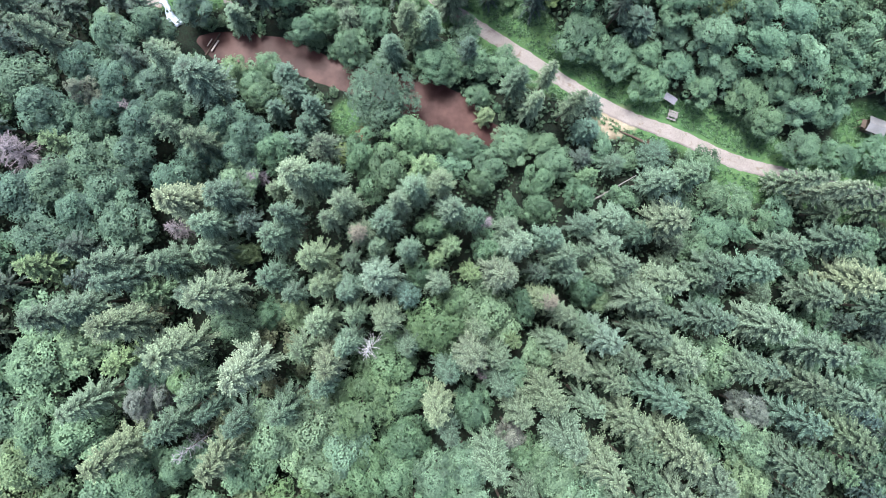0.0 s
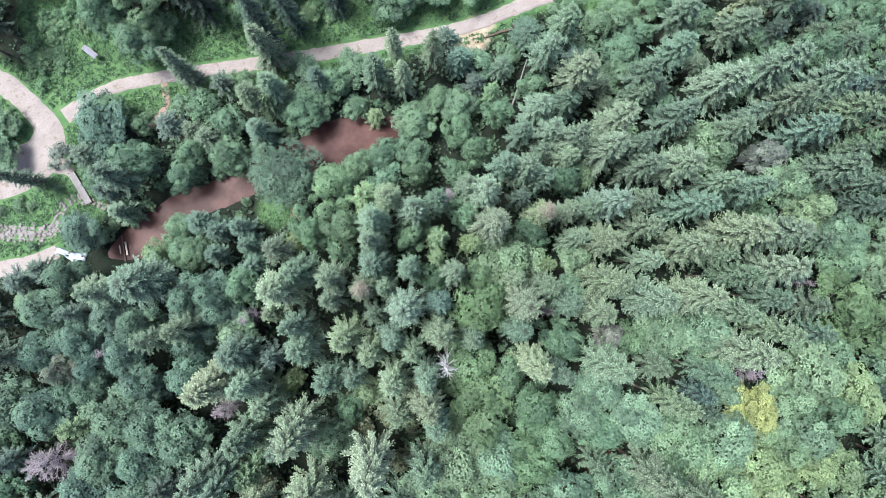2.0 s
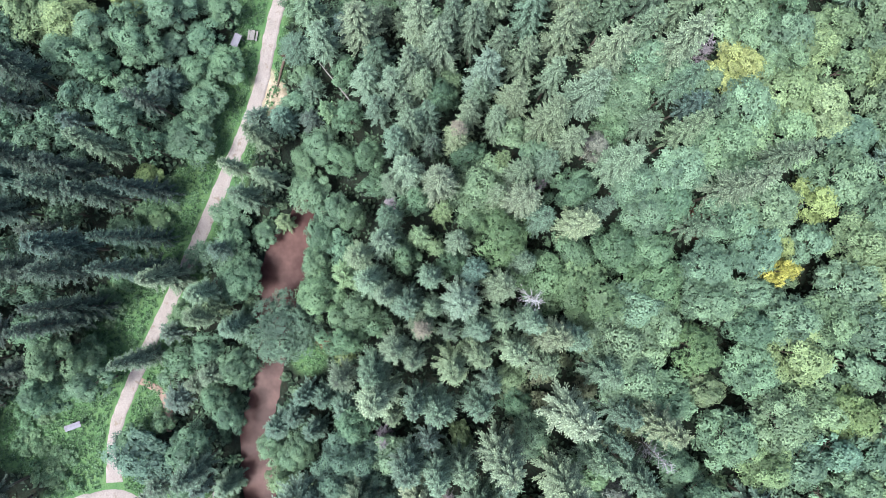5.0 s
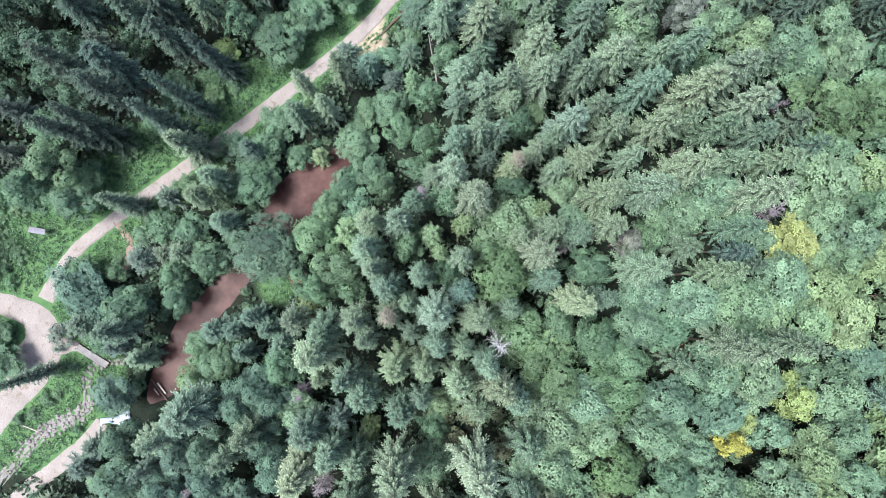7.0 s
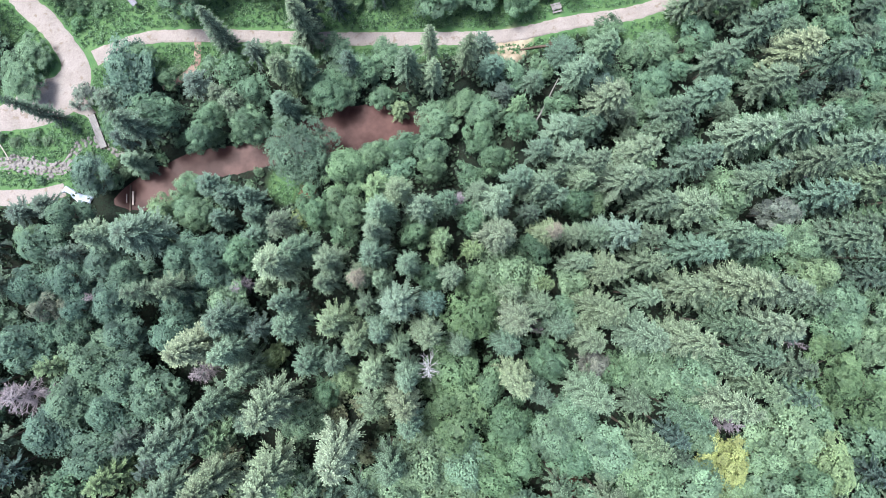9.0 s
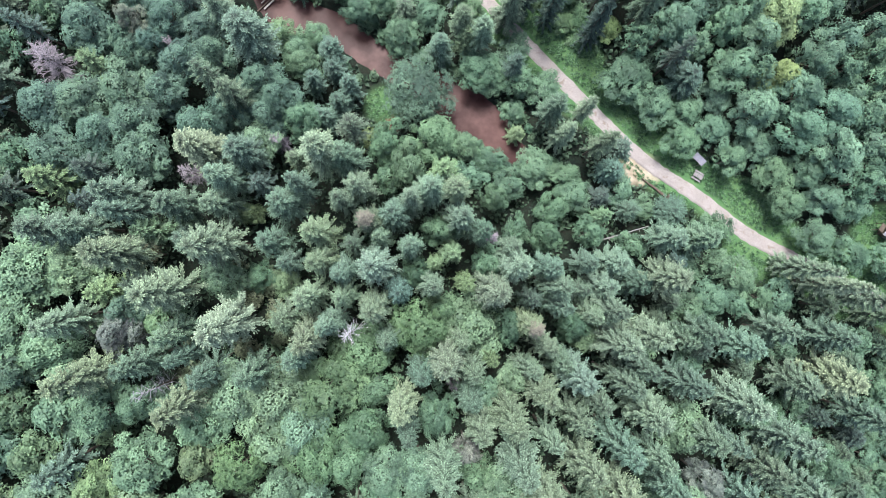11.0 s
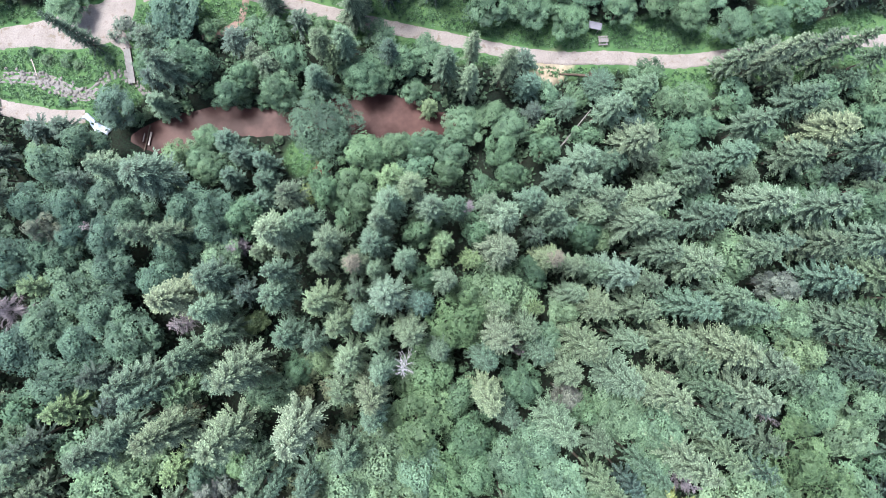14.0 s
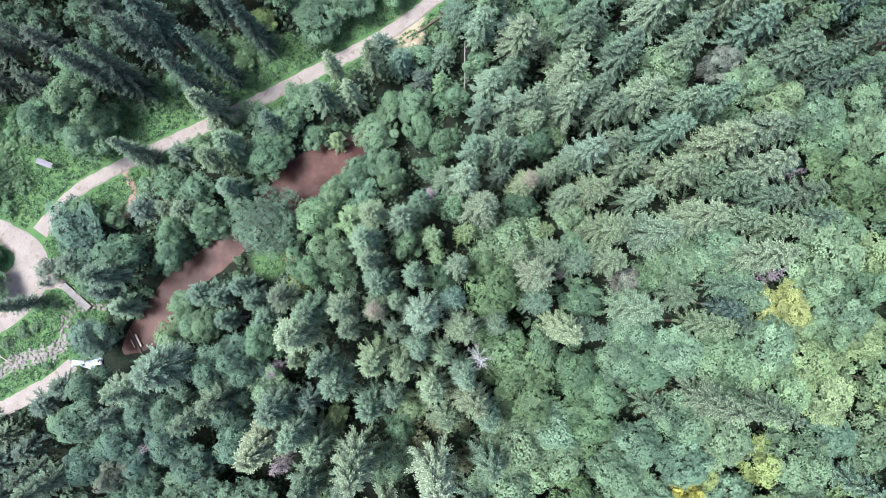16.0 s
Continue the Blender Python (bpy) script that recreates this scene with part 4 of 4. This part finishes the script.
taken = Hash()
for spot in TREE_SPOTS:
    taken.add(*spot)
SLOPE_GREENS = [((0.128, 0.205, 0.128), "broadleaf tree with a teal-green feathery crown on the slope"), ((0.168, 0.235, 0.108), "broadleaf tree with a light green crown on the slope"),
                ((0.138, 0.19, 0.1), "broadleaf tree with an olive-green crown on the slope"), ((0.1, 0.175, 0.105), "broadleaf tree with a deep green crown on the slope")]
rng = random.Random(3)
for _ in range(24000):
    r, a = 107 * math.sqrt(rng.random()), rng.uniform(0, 6.2832)
    x, y, d = r * math.cos(a), r * math.sin(a), rng.uniform(4.2, 5.8)
    s = across(x, y)
    bank = -50 < s < -12
    near = 3.4 if -34 < s < -12 else 1.4
    if any(math.hypot(x - q[0], y - q[1]) < (0.4 if s > 45 else 0.38) * (d + q[2]) for q in taken.near(x, y)) or not woods(x, y, near):
        continue
    if s < -54 and x < 34 and rng.random() < 0.72:
        continue
    taken.add(x, y, d)
    leafy = 0.75 if s > 42 else (0.85 if s < -50 and x > 5 else (0.6 if bank else 0.3))
    if rng.random() < leafy:
        h = rng.uniform(11, 15) if s > -50 else rng.uniform(12, 16)
        if s > 30:
            tint = noise.noise(Vector((x * 0.06, y * 0.06, 2.0))) + rng.uniform(-0.35, 0.35)
            colour, label = SLOPE_GREENS[0 if tint < -0.12 else 1 if tint > 0.2 else 2 if tint > 0.05 else 3]
            tree("lower_ash", LOW_ASH, LEAF_TRUNK, x, y, h, d * 1.5, 16, 8.4, colour, label, rng)
        else:
            if bank:
                h = rng.uniform(5.5, 9.5)
            # toned darker than the taller beeches for shade low in the canopy, most northward
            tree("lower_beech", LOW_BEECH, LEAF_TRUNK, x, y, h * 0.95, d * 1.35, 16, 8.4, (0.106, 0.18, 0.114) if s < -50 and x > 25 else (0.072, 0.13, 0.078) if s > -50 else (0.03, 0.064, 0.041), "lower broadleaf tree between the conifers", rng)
    else:
        h = rng.uniform(8, 12) if bank else rng.uniform(15, 21)
        # lower conifers darkened for the shade between crowns, except uphill past 40
        if rng.random() < 0.3:
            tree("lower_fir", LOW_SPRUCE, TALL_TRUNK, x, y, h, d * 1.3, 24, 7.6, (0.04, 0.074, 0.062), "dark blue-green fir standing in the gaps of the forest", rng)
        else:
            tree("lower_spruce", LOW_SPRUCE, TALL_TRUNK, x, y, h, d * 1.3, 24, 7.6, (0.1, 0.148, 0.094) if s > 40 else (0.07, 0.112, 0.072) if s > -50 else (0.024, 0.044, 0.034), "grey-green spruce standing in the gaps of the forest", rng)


# low growth in the remaining holes of the canopy
for _ in range(16000):
    r, a = 104 * math.sqrt(rng.random()), rng.uniform(0, 6.2832)
    x, y, d = r * math.cos(a), r * math.sin(a), rng.uniform(3.0, 4.2)
    s = across(x, y)
    if s < -48 or any(math.hypot(x - q[0], y - q[1]) < 0.46 * (d + q[2]) for q in taken.near(x, y)) or not woods(x, y, 3.0):
        continue
    taken.add(x, y, d)
    tree("young_beech", BUSH, LEAF_TRUNK, x, y, rng.uniform(5, 9) if s > -12 else rng.uniform(3, 5), d * 1.5, 16, 8.4, (0.085, 0.138, 0.082) if s < 30 else (0.125, 0.185, 0.1), "low young broadleaf tree in a hole of the canopy", rng)


# ---------------------------------------------------------------- shrubs along the edge of the meadow and the pond
def shrub(x, y, h, d, colour, label, rng):
    root = tagged(new("shrub"), label, "shrub", "shrubs of the meadow's edge")
    root.matrix_world = pose(x, y, floor_at(x, y) - 0.1, 0, 0, rng.uniform(0, 360))
    crown = part("crown", BUSH[rng.randrange(3)], root)
    crown.scale, crown.location = (d / 9.0, d / 9.0, h / 11.0), (0, 0, -0.45 * h)
    shade = rng.uniform(0.75, 1.25)
    crown.color = (colour[0] * shade * rng.uniform(0.9, 1.2), colour[1] * shade, colour[2] * shade, 1)
    stem = part("stem", LEAF_TRUNK[0], root)
    stem.scale = (0.3, 0.3, h / 26.0)
    stem.color = (0.2, 0.16, 0.13, 1)


rng = random.Random(31)
made = 0
while made < 125:
    x, y = rng.uniform(-32, 66), rng.uniform(22, 84)
    north, off = -across(x, y) - 41.5, gap(x, y, "road")[0]
    edge = north > 0 and rng.random() < (off - 2.8) / 6.5
    if not edge or meadow(x, y)[0] < 0.3 or off > 16 or gap(x, y, "yard")[0] < 2 or math.hypot(x - 50, y - 28) < 5 or math.hypot(x + 18.4, y - 71) < 5.5:
        continue
    made += 1
    shrub(x, y, rng.uniform(0.9, 2.4), rng.uniform(1.6, 4.2), (0.07, 0.142, 0.066), "low leafy green shrub at the edge of the meadow", rng)
made = 0
while made < 84:
    x, y = rng.uniform(-42, 22), rng.uniform(16, 46)
    off = gap(x, y, "pond")[0]
    if not 0.3 < off < 3.2 or math.hypot(x + 12.8, y - 25.6) < 4 or math.hypot(x + 39.4, y - 39.7) < 3:
        continue
    made += 1
    shrub(x, y, rng.uniform(1.0, 2.8), rng.uniform(2.0, 4.0), (0.06, 0.114, 0.064), "low dark green shrub on the bank of the pond", rng)
for x, y, h, d in ((-53.1, 62.3, 1.6, 2.6), (-51.4, 60.0, 1.5, 2.8), (-47.9, 58.5, 1.6, 3.2), (-46.4, 57.2, 1.3, 2.4), (-51.1, 51.3, 1.6, 2.4), (-40.6, 56.0, 1.6, 2.6), (-41.1, 50.1, 1.8, 2.6)):
    shrub(x, y, h, d, (0.056, 0.108, 0.06), "dark green shrub on the grass beside the stream", rng)
for x, y in ((-30.0, -10.8), (-25.6, -14.3), (-23.0, -11.4), (-20.9, -16.3), (-27.2, -17.3), (-18.9, -19.4), (-32.5, -23.8), (-30.8, -29.0), (-24.1, -23.2), (-17.2, -24.8), (-40.0, -22.7), (14.8, -33.8), (17.8, -34.8), (-44.7, -11.0)):
    shrub(x, y, rng.uniform(4.5, 6.5), rng.uniform(4.5, 6.5), (0.125, 0.125, 0.075), "brownish-olive shrub in a gap between the spruces", rng)
shrub(-35.8, 60.2, 4.0, 6.0, (0.14, 0.142, 0.13), "grey-green thin shrub beside the yard track", rng)
shrub(-13.3, 17.6, 6.0, 5.5, (0.17, 0.2, 0.075), "yellowish-green shrub beside the grassy gap", rng)


# ---------------------------------------------------------------- undergrowth, meadow herbs and distant woods
def tufted(name, count, place, size, blades, mat, colour, label, category, seed):
    rng = random.Random(seed)
    v, f, g = [], [], []
    spots = place(rng, count)
    zs = ground_z(np.array([p[0] for p in spots]), np.array([p[1] for p in spots]))
    for (x, y), z in zip(spots, zs):
        big, tint, a0 = size * rng.uniform(0.5, 1.4), rng.uniform(0, 0.9), rng.uniform(0, 6.28)
        for k in range(blades):
            a = a0 + 6.2832 * k / blades + rng.uniform(-0.4, 0.4)
            c, sn = math.cos(a) * big, math.sin(a) * big
            up = big * rng.uniform(0.5, 1.0)
            n = len(v)
            v += [(x, y, z), (x + c * 0.5 - sn * 0.3, y + sn * 0.5 + c * 0.3, z + up * 0.8), (x + c, y + sn, z + up * 0.7), (x + c * 0.5 + sn * 0.3, y + sn * 0.5 - c * 0.3, z + up * 0.8)]
            g += [0.1, tint, min(1, tint + 0.2), tint]
            f.append((n, n + 1, n + 2, n + 3))
    s = Soup()
    s.v, s.f, s.g = v, f, g
    ob = tagged(new(name, s.mesh(name, mat)), label, category, kind="stuff")
    ob.color = (*colour, 1)
    return ob


def on_meadow(rng, count):
    out = []
    while len(out) < count:
        xs = np.array([rng.uniform(-75, 105) for _ in range(4000)])
        ys = np.array([rng.uniform(5, 100) for _ in range(4000)])
        ok = (meadow(xs, ys) > 0.35) & (gap(xs, ys, "road") > 0.5) & (gap(xs, ys, "yard") > 0.4) & (gap(xs, ys, "lane") > 0.4) & (gap(xs, ys, "path") > 0.3) & (gap(xs, ys, "bed") > 0)
        out += list(zip(xs[ok].tolist(), ys[ok].tolist()))
    return out[:count]


def in_woods(rng, count):
    out = []
    while len(out) < count:
        xs = np.array([rng.uniform(-110, 110) for _ in range(4000)])
        ys = np.array([rng.uniform(-110, 110) for _ in range(4000)])
        ok = (meadow(xs, ys) < 0.4) & (gap(xs, ys, "pond") > 0.8) & (gap(xs, ys, "road") > 1.0) & (gap(xs, ys, "footway") > 0.2) & (earth(xs, ys) < 0.3) & (np.hypot(xs, ys) < 112)
        out += list(zip(xs[ok].tolist(), ys[ok].tolist()))
    return out[:count]


tufted("meadow_herbs", 12000, on_meadow, 0.36, 4, LEAVES, (0.066, 0.148, 0.062), "tall meadow grass and herbs beside the road", "grass", 5)
# undergrowth colour is darkened as well, for the shade beneath the trees
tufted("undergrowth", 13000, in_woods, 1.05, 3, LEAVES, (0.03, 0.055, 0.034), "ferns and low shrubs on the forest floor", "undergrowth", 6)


def distant_woods():
    rng = random.Random(8)
    v, f, g = [], [], []
    spots = []
    for _ in range(520):
        r, a = rng.uniform(109, 250), rng.uniform(0, 6.2832)
        spots.append((r * math.cos(a), r * math.sin(a)))
    xs, ys = np.array(spots).T
    ok = (gap(xs, ys, "road") > 4) & (gap(xs, ys, "yard") > 4) & (gap(xs, ys, "lane") > 4)
    zs = ground_z(xs, ys)
    for x, y, z in zip(xs[ok], ys[ok], zs[ok]):
        h, r = rng.uniform(18, 26), rng.uniform(2.6, 3.6)
        for i in range(9):
            u = i / 9
            for k in range(7):
                a = rng.uniform(0, 6.28)
                ln, z0 = r * (1 - u) ** 0.7 * rng.uniform(0.8, 1.2), z + h * (0.2 + 0.78 * u)
                c, sn, n = math.cos(a), math.sin(a), len(v)
                v += [(x, y, z0 + 0.5), (x + c * ln * 0.6 - sn * ln * 0.3, y + sn * ln * 0.6 + c * ln * 0.3, z0 - 0.1), (x + c * ln, y + sn * ln, z0 - 0.6), (x + c * ln * 0.6 + sn * ln * 0.3, y + sn * ln * 0.6 - c * ln * 0.3, z0 - 0.1)]
                g += [0.1, 0.4, 0.9, 0.4]
                f.append((n, n + 1, n + 2, n + 3))
    s = Soup()
    s.v, s.f, s.g = v, f, g
    ob = tagged(new("distant_woods", s.mesh("distant_woods", NEEDLES)), "dark conifer woods further off on the slopes", "forest", kind="stuff")
    ob.color = (0.055, 0.085, 0.05, 1)


distant_woods()


# ---------------------------------------------------------------- things in the clearings
def thing(name, x, y, turn, label, category, lift=0.0):
    root = tagged(new(name), label, category)
    root.matrix_world = pose(x, y, floor_at(x, y) + lift, 0, 0, turn)
    return root


def boxes(name, parent, mat, sizes, label="", m=None, bevel=0.012):
    s = Soup()
    for b in sizes:
        s.box(*b, m)
    return bevelled(part(name, s.mesh(name, mat), parent, label), bevel)


def picnic_table(x, y, turn):
    t = thing("picnic_table", x, y, turn, "weathered grey wooden picnic table with two benches", "picnic table")
    for k in range(4):
        boxes("plank", t, OLD_WOOD, [(-1.0, -0.43 + 0.22 * k, 0.72, 1.0, -0.23 + 0.22 * k, 0.77)])
    for side in (-1, 1):
        for k in range(2):
            y0 = side * 0.78 - 0.16 + 0.17 * k
            boxes("bench_plank", t, OLD_WOOD, [(-1.0, y0, 0.42, 1.0, y0 + 0.15, 0.46)])
        boxes("leg", t, OLD_WOOD, [(side * 0.72 - 0.05, -0.86, 0.34, side * 0.72 + 0.05, 0.86, 0.42), (side * 0.72 - 0.05, -0.40, 0.64, side * 0.72 + 0.05, 0.40, 0.72),
                                   (side * 0.72 - 0.05, -0.6, -0.2, side * 0.72 + 0.05, -0.48, 0.72), (side * 0.72 - 0.05, 0.48, -0.2, side * 0.72 + 0.05, 0.6, 0.72)])


def shelter_roof(x, y, turn):
    t = thing("shelter", x, y, turn, "small open shelter with a sloping grey board roof", "shelter")
    for px in (-0.95, 0.95):
        for py in (-0.5, 0.5):
            boxes("post", t, OLD_WOOD, [(px - 0.06, py - 0.06, -0.2, px + 0.06, py + 0.06, 2.0)])
    for k in range(5):
        y0 = -0.68 + 0.275 * k
        boxes("roof_board", t, LILAC, [(-1.3, y0, 0, 1.3, y0 + 0.26, 0.04)], m=pose(0, 0, 2.04, 6, 0, 0))
    boxes("beam", t, OLD_WOOD, [(-1.15, -0.06, 1.95, 1.15, 0.06, 2.02)])


def notice_board(x, y, turn):
    t = thing("notice_board", x, y, turn, "long lilac-grey board roof on two wooden posts in the meadow", "notice board")
    for px in (-1.1, 1.1):
        boxes("post", t, OLD_WOOD, [(px - 0.07, -0.07, -0.2, px + 0.07, 0.07, 1.9)])
    boxes("panel", t, OLD_WOOD, [(-1.03, -0.03, 0.7, 1.03, 0.03, 1.7)])
    for side in (-1, 1):
        boxes("roof_board", t, LILAC, [(-1.55, 0.0 if side > 0 else -0.55, 0, 1.55, 0.55 if side > 0 else 0.0, 0.04)], m=pose(0, 0, 2.02, -12 * side, 0, 0))


def weir(x, y, turn):
    t = thing("weir", x, y, turn, "small plank weir at the end of the pond", "weir", 0.75)
    boxes("dam", t, BROWN_WOOD, [(-2.6, -0.12, -0.9, 2.6, 0.12, 0.35)])
    boxes("plank", t, PALE_WOOD, [(-1.3, -0.75, 0.42, 1.3, -0.42, 0.5)], "bleached pale plank")
    boxes("plank", t, PALE_WOOD, [(-0.9, 0.5, 0.42, 0.8, 0.68, 0.5)])
    for px in (-1.2, 1.2):
        boxes("post", t, BROWN_WOOD, [(px - 0.08, -0.8, -0.6, px + 0.08, -0.64, 0.42)])
        boxes("post", t, BROWN_WOOD, [(px * 0.6 - 0.08, 0.52, -0.6, px * 0.6 + 0.08, 0.66, 0.42)])


def footbridge(x, y, turn):
    t = thing("footbridge", x, y, turn, "short grey plank footbridge over the stream", "footbridge", 0.35)
    for k in range(28):
        y0 = -3.4 + 0.24 * k
        boxes("plank", t, OLD_WOOD, [(-0.65, y0, 0.18, 0.65, y0 + 0.22, 0.23)], bevel=0.008)
    for px in (-0.5, 0.5):
        boxes("beam", t, BROWN_WOOD, [(px - 0.09, -3.5, -0.35, px + 0.09, 3.5, 0.18)])


def sheeting(x, y, turn):
    rng = random.Random(4)
    s, rows = Soup(), []
    for i in range(22):
        row = []
        for j in range(9):
            u, w = -2.9 + 5.8 * i / 21, -0.75 + 1.5 * j / 8
            edge = 0.3 * math.sin(i * 0.4) + 0.08 * math.sin(i * 1.3) + rng.uniform(-0.05, 0.05)
            z = 0.3 + 0.16 * math.sin(u * 3.1 + w * 2) + 0.1 * math.sin(w * 7 + u) + rng.uniform(-0.06, 0.06)
            row.append((u, w * (1 + 0.25 * math.sin(u * 1.1)) + edge, max(0.02, z - (0.25 if j in (0, 8) else 0))))
        rows.append(row)
    s.grid(rows, [[0] * 9] * 22)
    ob = tagged(new("plastic_sheet", s.mesh("plastic_sheet", TARP, True)), "crumpled blue-white plastic sheet by the stream", "sheet")
    ob.matrix_world = pose(x, y, floor_at(x, y) + 0.05, 0, 0, turn)
    thick = ob.modifiers.new("thick", "SOLIDIFY")
    thick.thickness = 0.02


def barrier(x, y, turn):
    t = thing("barrier", x, y, turn, "white pole barrier across the yard track", "barrier")
    s = Soup()
    s.tube([(-1.7, 0, 0.95), (0, 0, 0.93), (1.7, 0, 0.95)], [0.09, 0.09, 0.08], 8)
    part("pole", s.mesh("pole", PALE_WOOD), t)
    for px in (-1.5, 1.5):
        boxes("post", t, PALE_WOOD, [(px - 0.08, -0.2, -0.2, px + 0.08, -0.09, 1.1)])


def fallen_log(x0, y0, z0, x1, y1, z1, r, mat, label, roots=False, stubs=0):
    rng = random.Random(int(r * 1000))
    a, b = Vector((x0, y0, z0)), Vector((x1, y1, z1))
    root = tagged(new("fallen_log"), label, "log")
    root.location = a
    s = Soup()
    pts = [(b - a) * u + Vector((rng.uniform(-0.08, 0.08), rng.uniform(-0.08, 0.08), 0)) for u in (0, 0.25, 0.5, 0.75, 1)]
    s.tube(pts, [r * k for k in (1, 0.92, 0.8, 0.66, 0.4)], 9)
    part("stem", s.mesh("stem", mat), root)
    for k in range(stubs):
        p = (b - a) * rng.uniform(0.25, 0.95)
        d = Vector((rng.uniform(-1, 1), rng.uniform(-1, 1), rng.uniform(0, 0.7))).normalized()
        q = Soup()
        q.tube([p, p + d * rng.uniform(0.5, 1.3)], [r * 0.22, r * 0.07], 5)
        part("stub", q.mesh("stub", mat), root)
    if roots:
        for k in range(9):
            d = Vector((rng.uniform(-1, 1), rng.uniform(-1, 1), rng.uniform(-0.2, 1))).normalized()
            q = Soup()
            q.tube([(0, 0, 0), d * 0.5, d * rng.uniform(0.8, 1.3) + Vector((0, 0, -0.2))], [r * 0.6, r * 0.4, r * 0.1], 5)
            part("root", q.mesh("root", BROWN_WOOD), root)


def hut(x, y, turn):
    t = thing("hut", x, y, turn, "small brown wooden hut with a light grey sheet roof", "hut")
    w, d, h = 1.6, 1.05, 2.2
    for name, b in (("wall", (-w, -d, -0.4, w, -d + 0.12, h)), ("wall", (-w, d - 0.12, -0.4, w, d, h)), ("wall", (-w, -d + 0.12, -0.4, -w + 0.12, d - 0.12, h)), ("wall", (w - 0.12, -d + 0.12, -0.4, w, d - 0.12, h))):
        boxes(name, t, BROWN_WOOD, [b])
    boxes("door", t, OLD_WOOD, [(-0.5, -d - 0.03, 0, 0.45, -d - 0.002, 2.0)])
    for side in (-1, 1):
        boxes("roof", t, SHEET, [(-w - 0.35, 0.0, 0.0, w + 0.35, d + 0.6, 0.05)], m=pose(0, 0, h + 0.75, 0, 0, 0 if side > 0 else 180) @ pose(0, 0, 0, -22, 0, 0))
    boxes("annex_roof", t, BROWN_WOOD, [(-w - 1.3, -d, 1.95, -w - 0.36, d - 0.5, 2.02)], "rusty brown lean-to roof")
    for py in (-d + 0.1, d - 0.5):
        boxes("post", t, BROWN_WOOD, [(-w - 1.25, py, -0.4, -w - 1.15, py + 0.1, 1.95)])


picnic_table(50.6, 26.7, -18)
shelter_roof(49.5, 29.6, -32)
notice_board(-18.4, 71.0, -80)
weir(-39.4, 39.7, 57)
footbridge(-37.4, 53.6, -12)
sheeting(-47.2, 45.2, -57)
barrier(-53.9, 59.2, -92)
hut(90.6, 24.4, -20)
gz = floor_at
fallen_log(46.0, 21.0, gz(46, 21) + 0.5, 40.1, 23.7, gz(40.1, 23.7) + 0.25, 0.3, BROWN_WOOD, "thick dark fallen trunk with its torn root plate", True, 2)
fallen_log(33.7, 9.4, gz(33.7, 9.4) + 1.2, 42.6, 14.4, gz(42.6, 14.4) + 2.6, 0.17, OLD_WOOD, "slender grey fallen trunk leaning through the undergrowth", False, 6)


# stones on the stream bed, pale crumbs of soil in the clearing
def pebbles(name, count, line, size, mat, label, seed):
    rng = random.Random(seed)
    p = LINES[line]
    s = Soup()
    for _ in range(count):
        x, y, w = p[rng.randrange(len(p))]
        if math.hypot(x + 48, y - 54) > 16:
            continue
        x, y = x + rng.uniform(-0.55, 0.55) * w, y + rng.uniform(-0.55, 0.55) * w
        r, z = size * rng.uniform(0.4, 1.5), floor_at(x, y) + 0.12
        ring = [(x + r * math.cos(a) * rng.uniform(0.75, 1.2), y + r * math.sin(a) * rng.uniform(0.75, 1.2), z) for a in np.arange(6) * 1.047]
        top = [(x + (q[0] - x) * 0.6, y + (q[1] - y) * 0.6, z + r * 0.55) for q in ring]
        n = len(s.v)
        s.v += ring + top
        s.g += [0.5] * 12
        s.f += [(n + k, n + (k + 1) % 6, n + 6 + (k + 1) % 6, n + 6 + k) for k in range(6)] + [tuple(n + 6 + k for k in range(6))]
    tagged(new(name, s.mesh(name, mat)), label, "stones", kind="stuff")


pebbles("stream_stones", 420, "bed", 0.3, STONES, "grey stones scattered along the stream bed", 12)
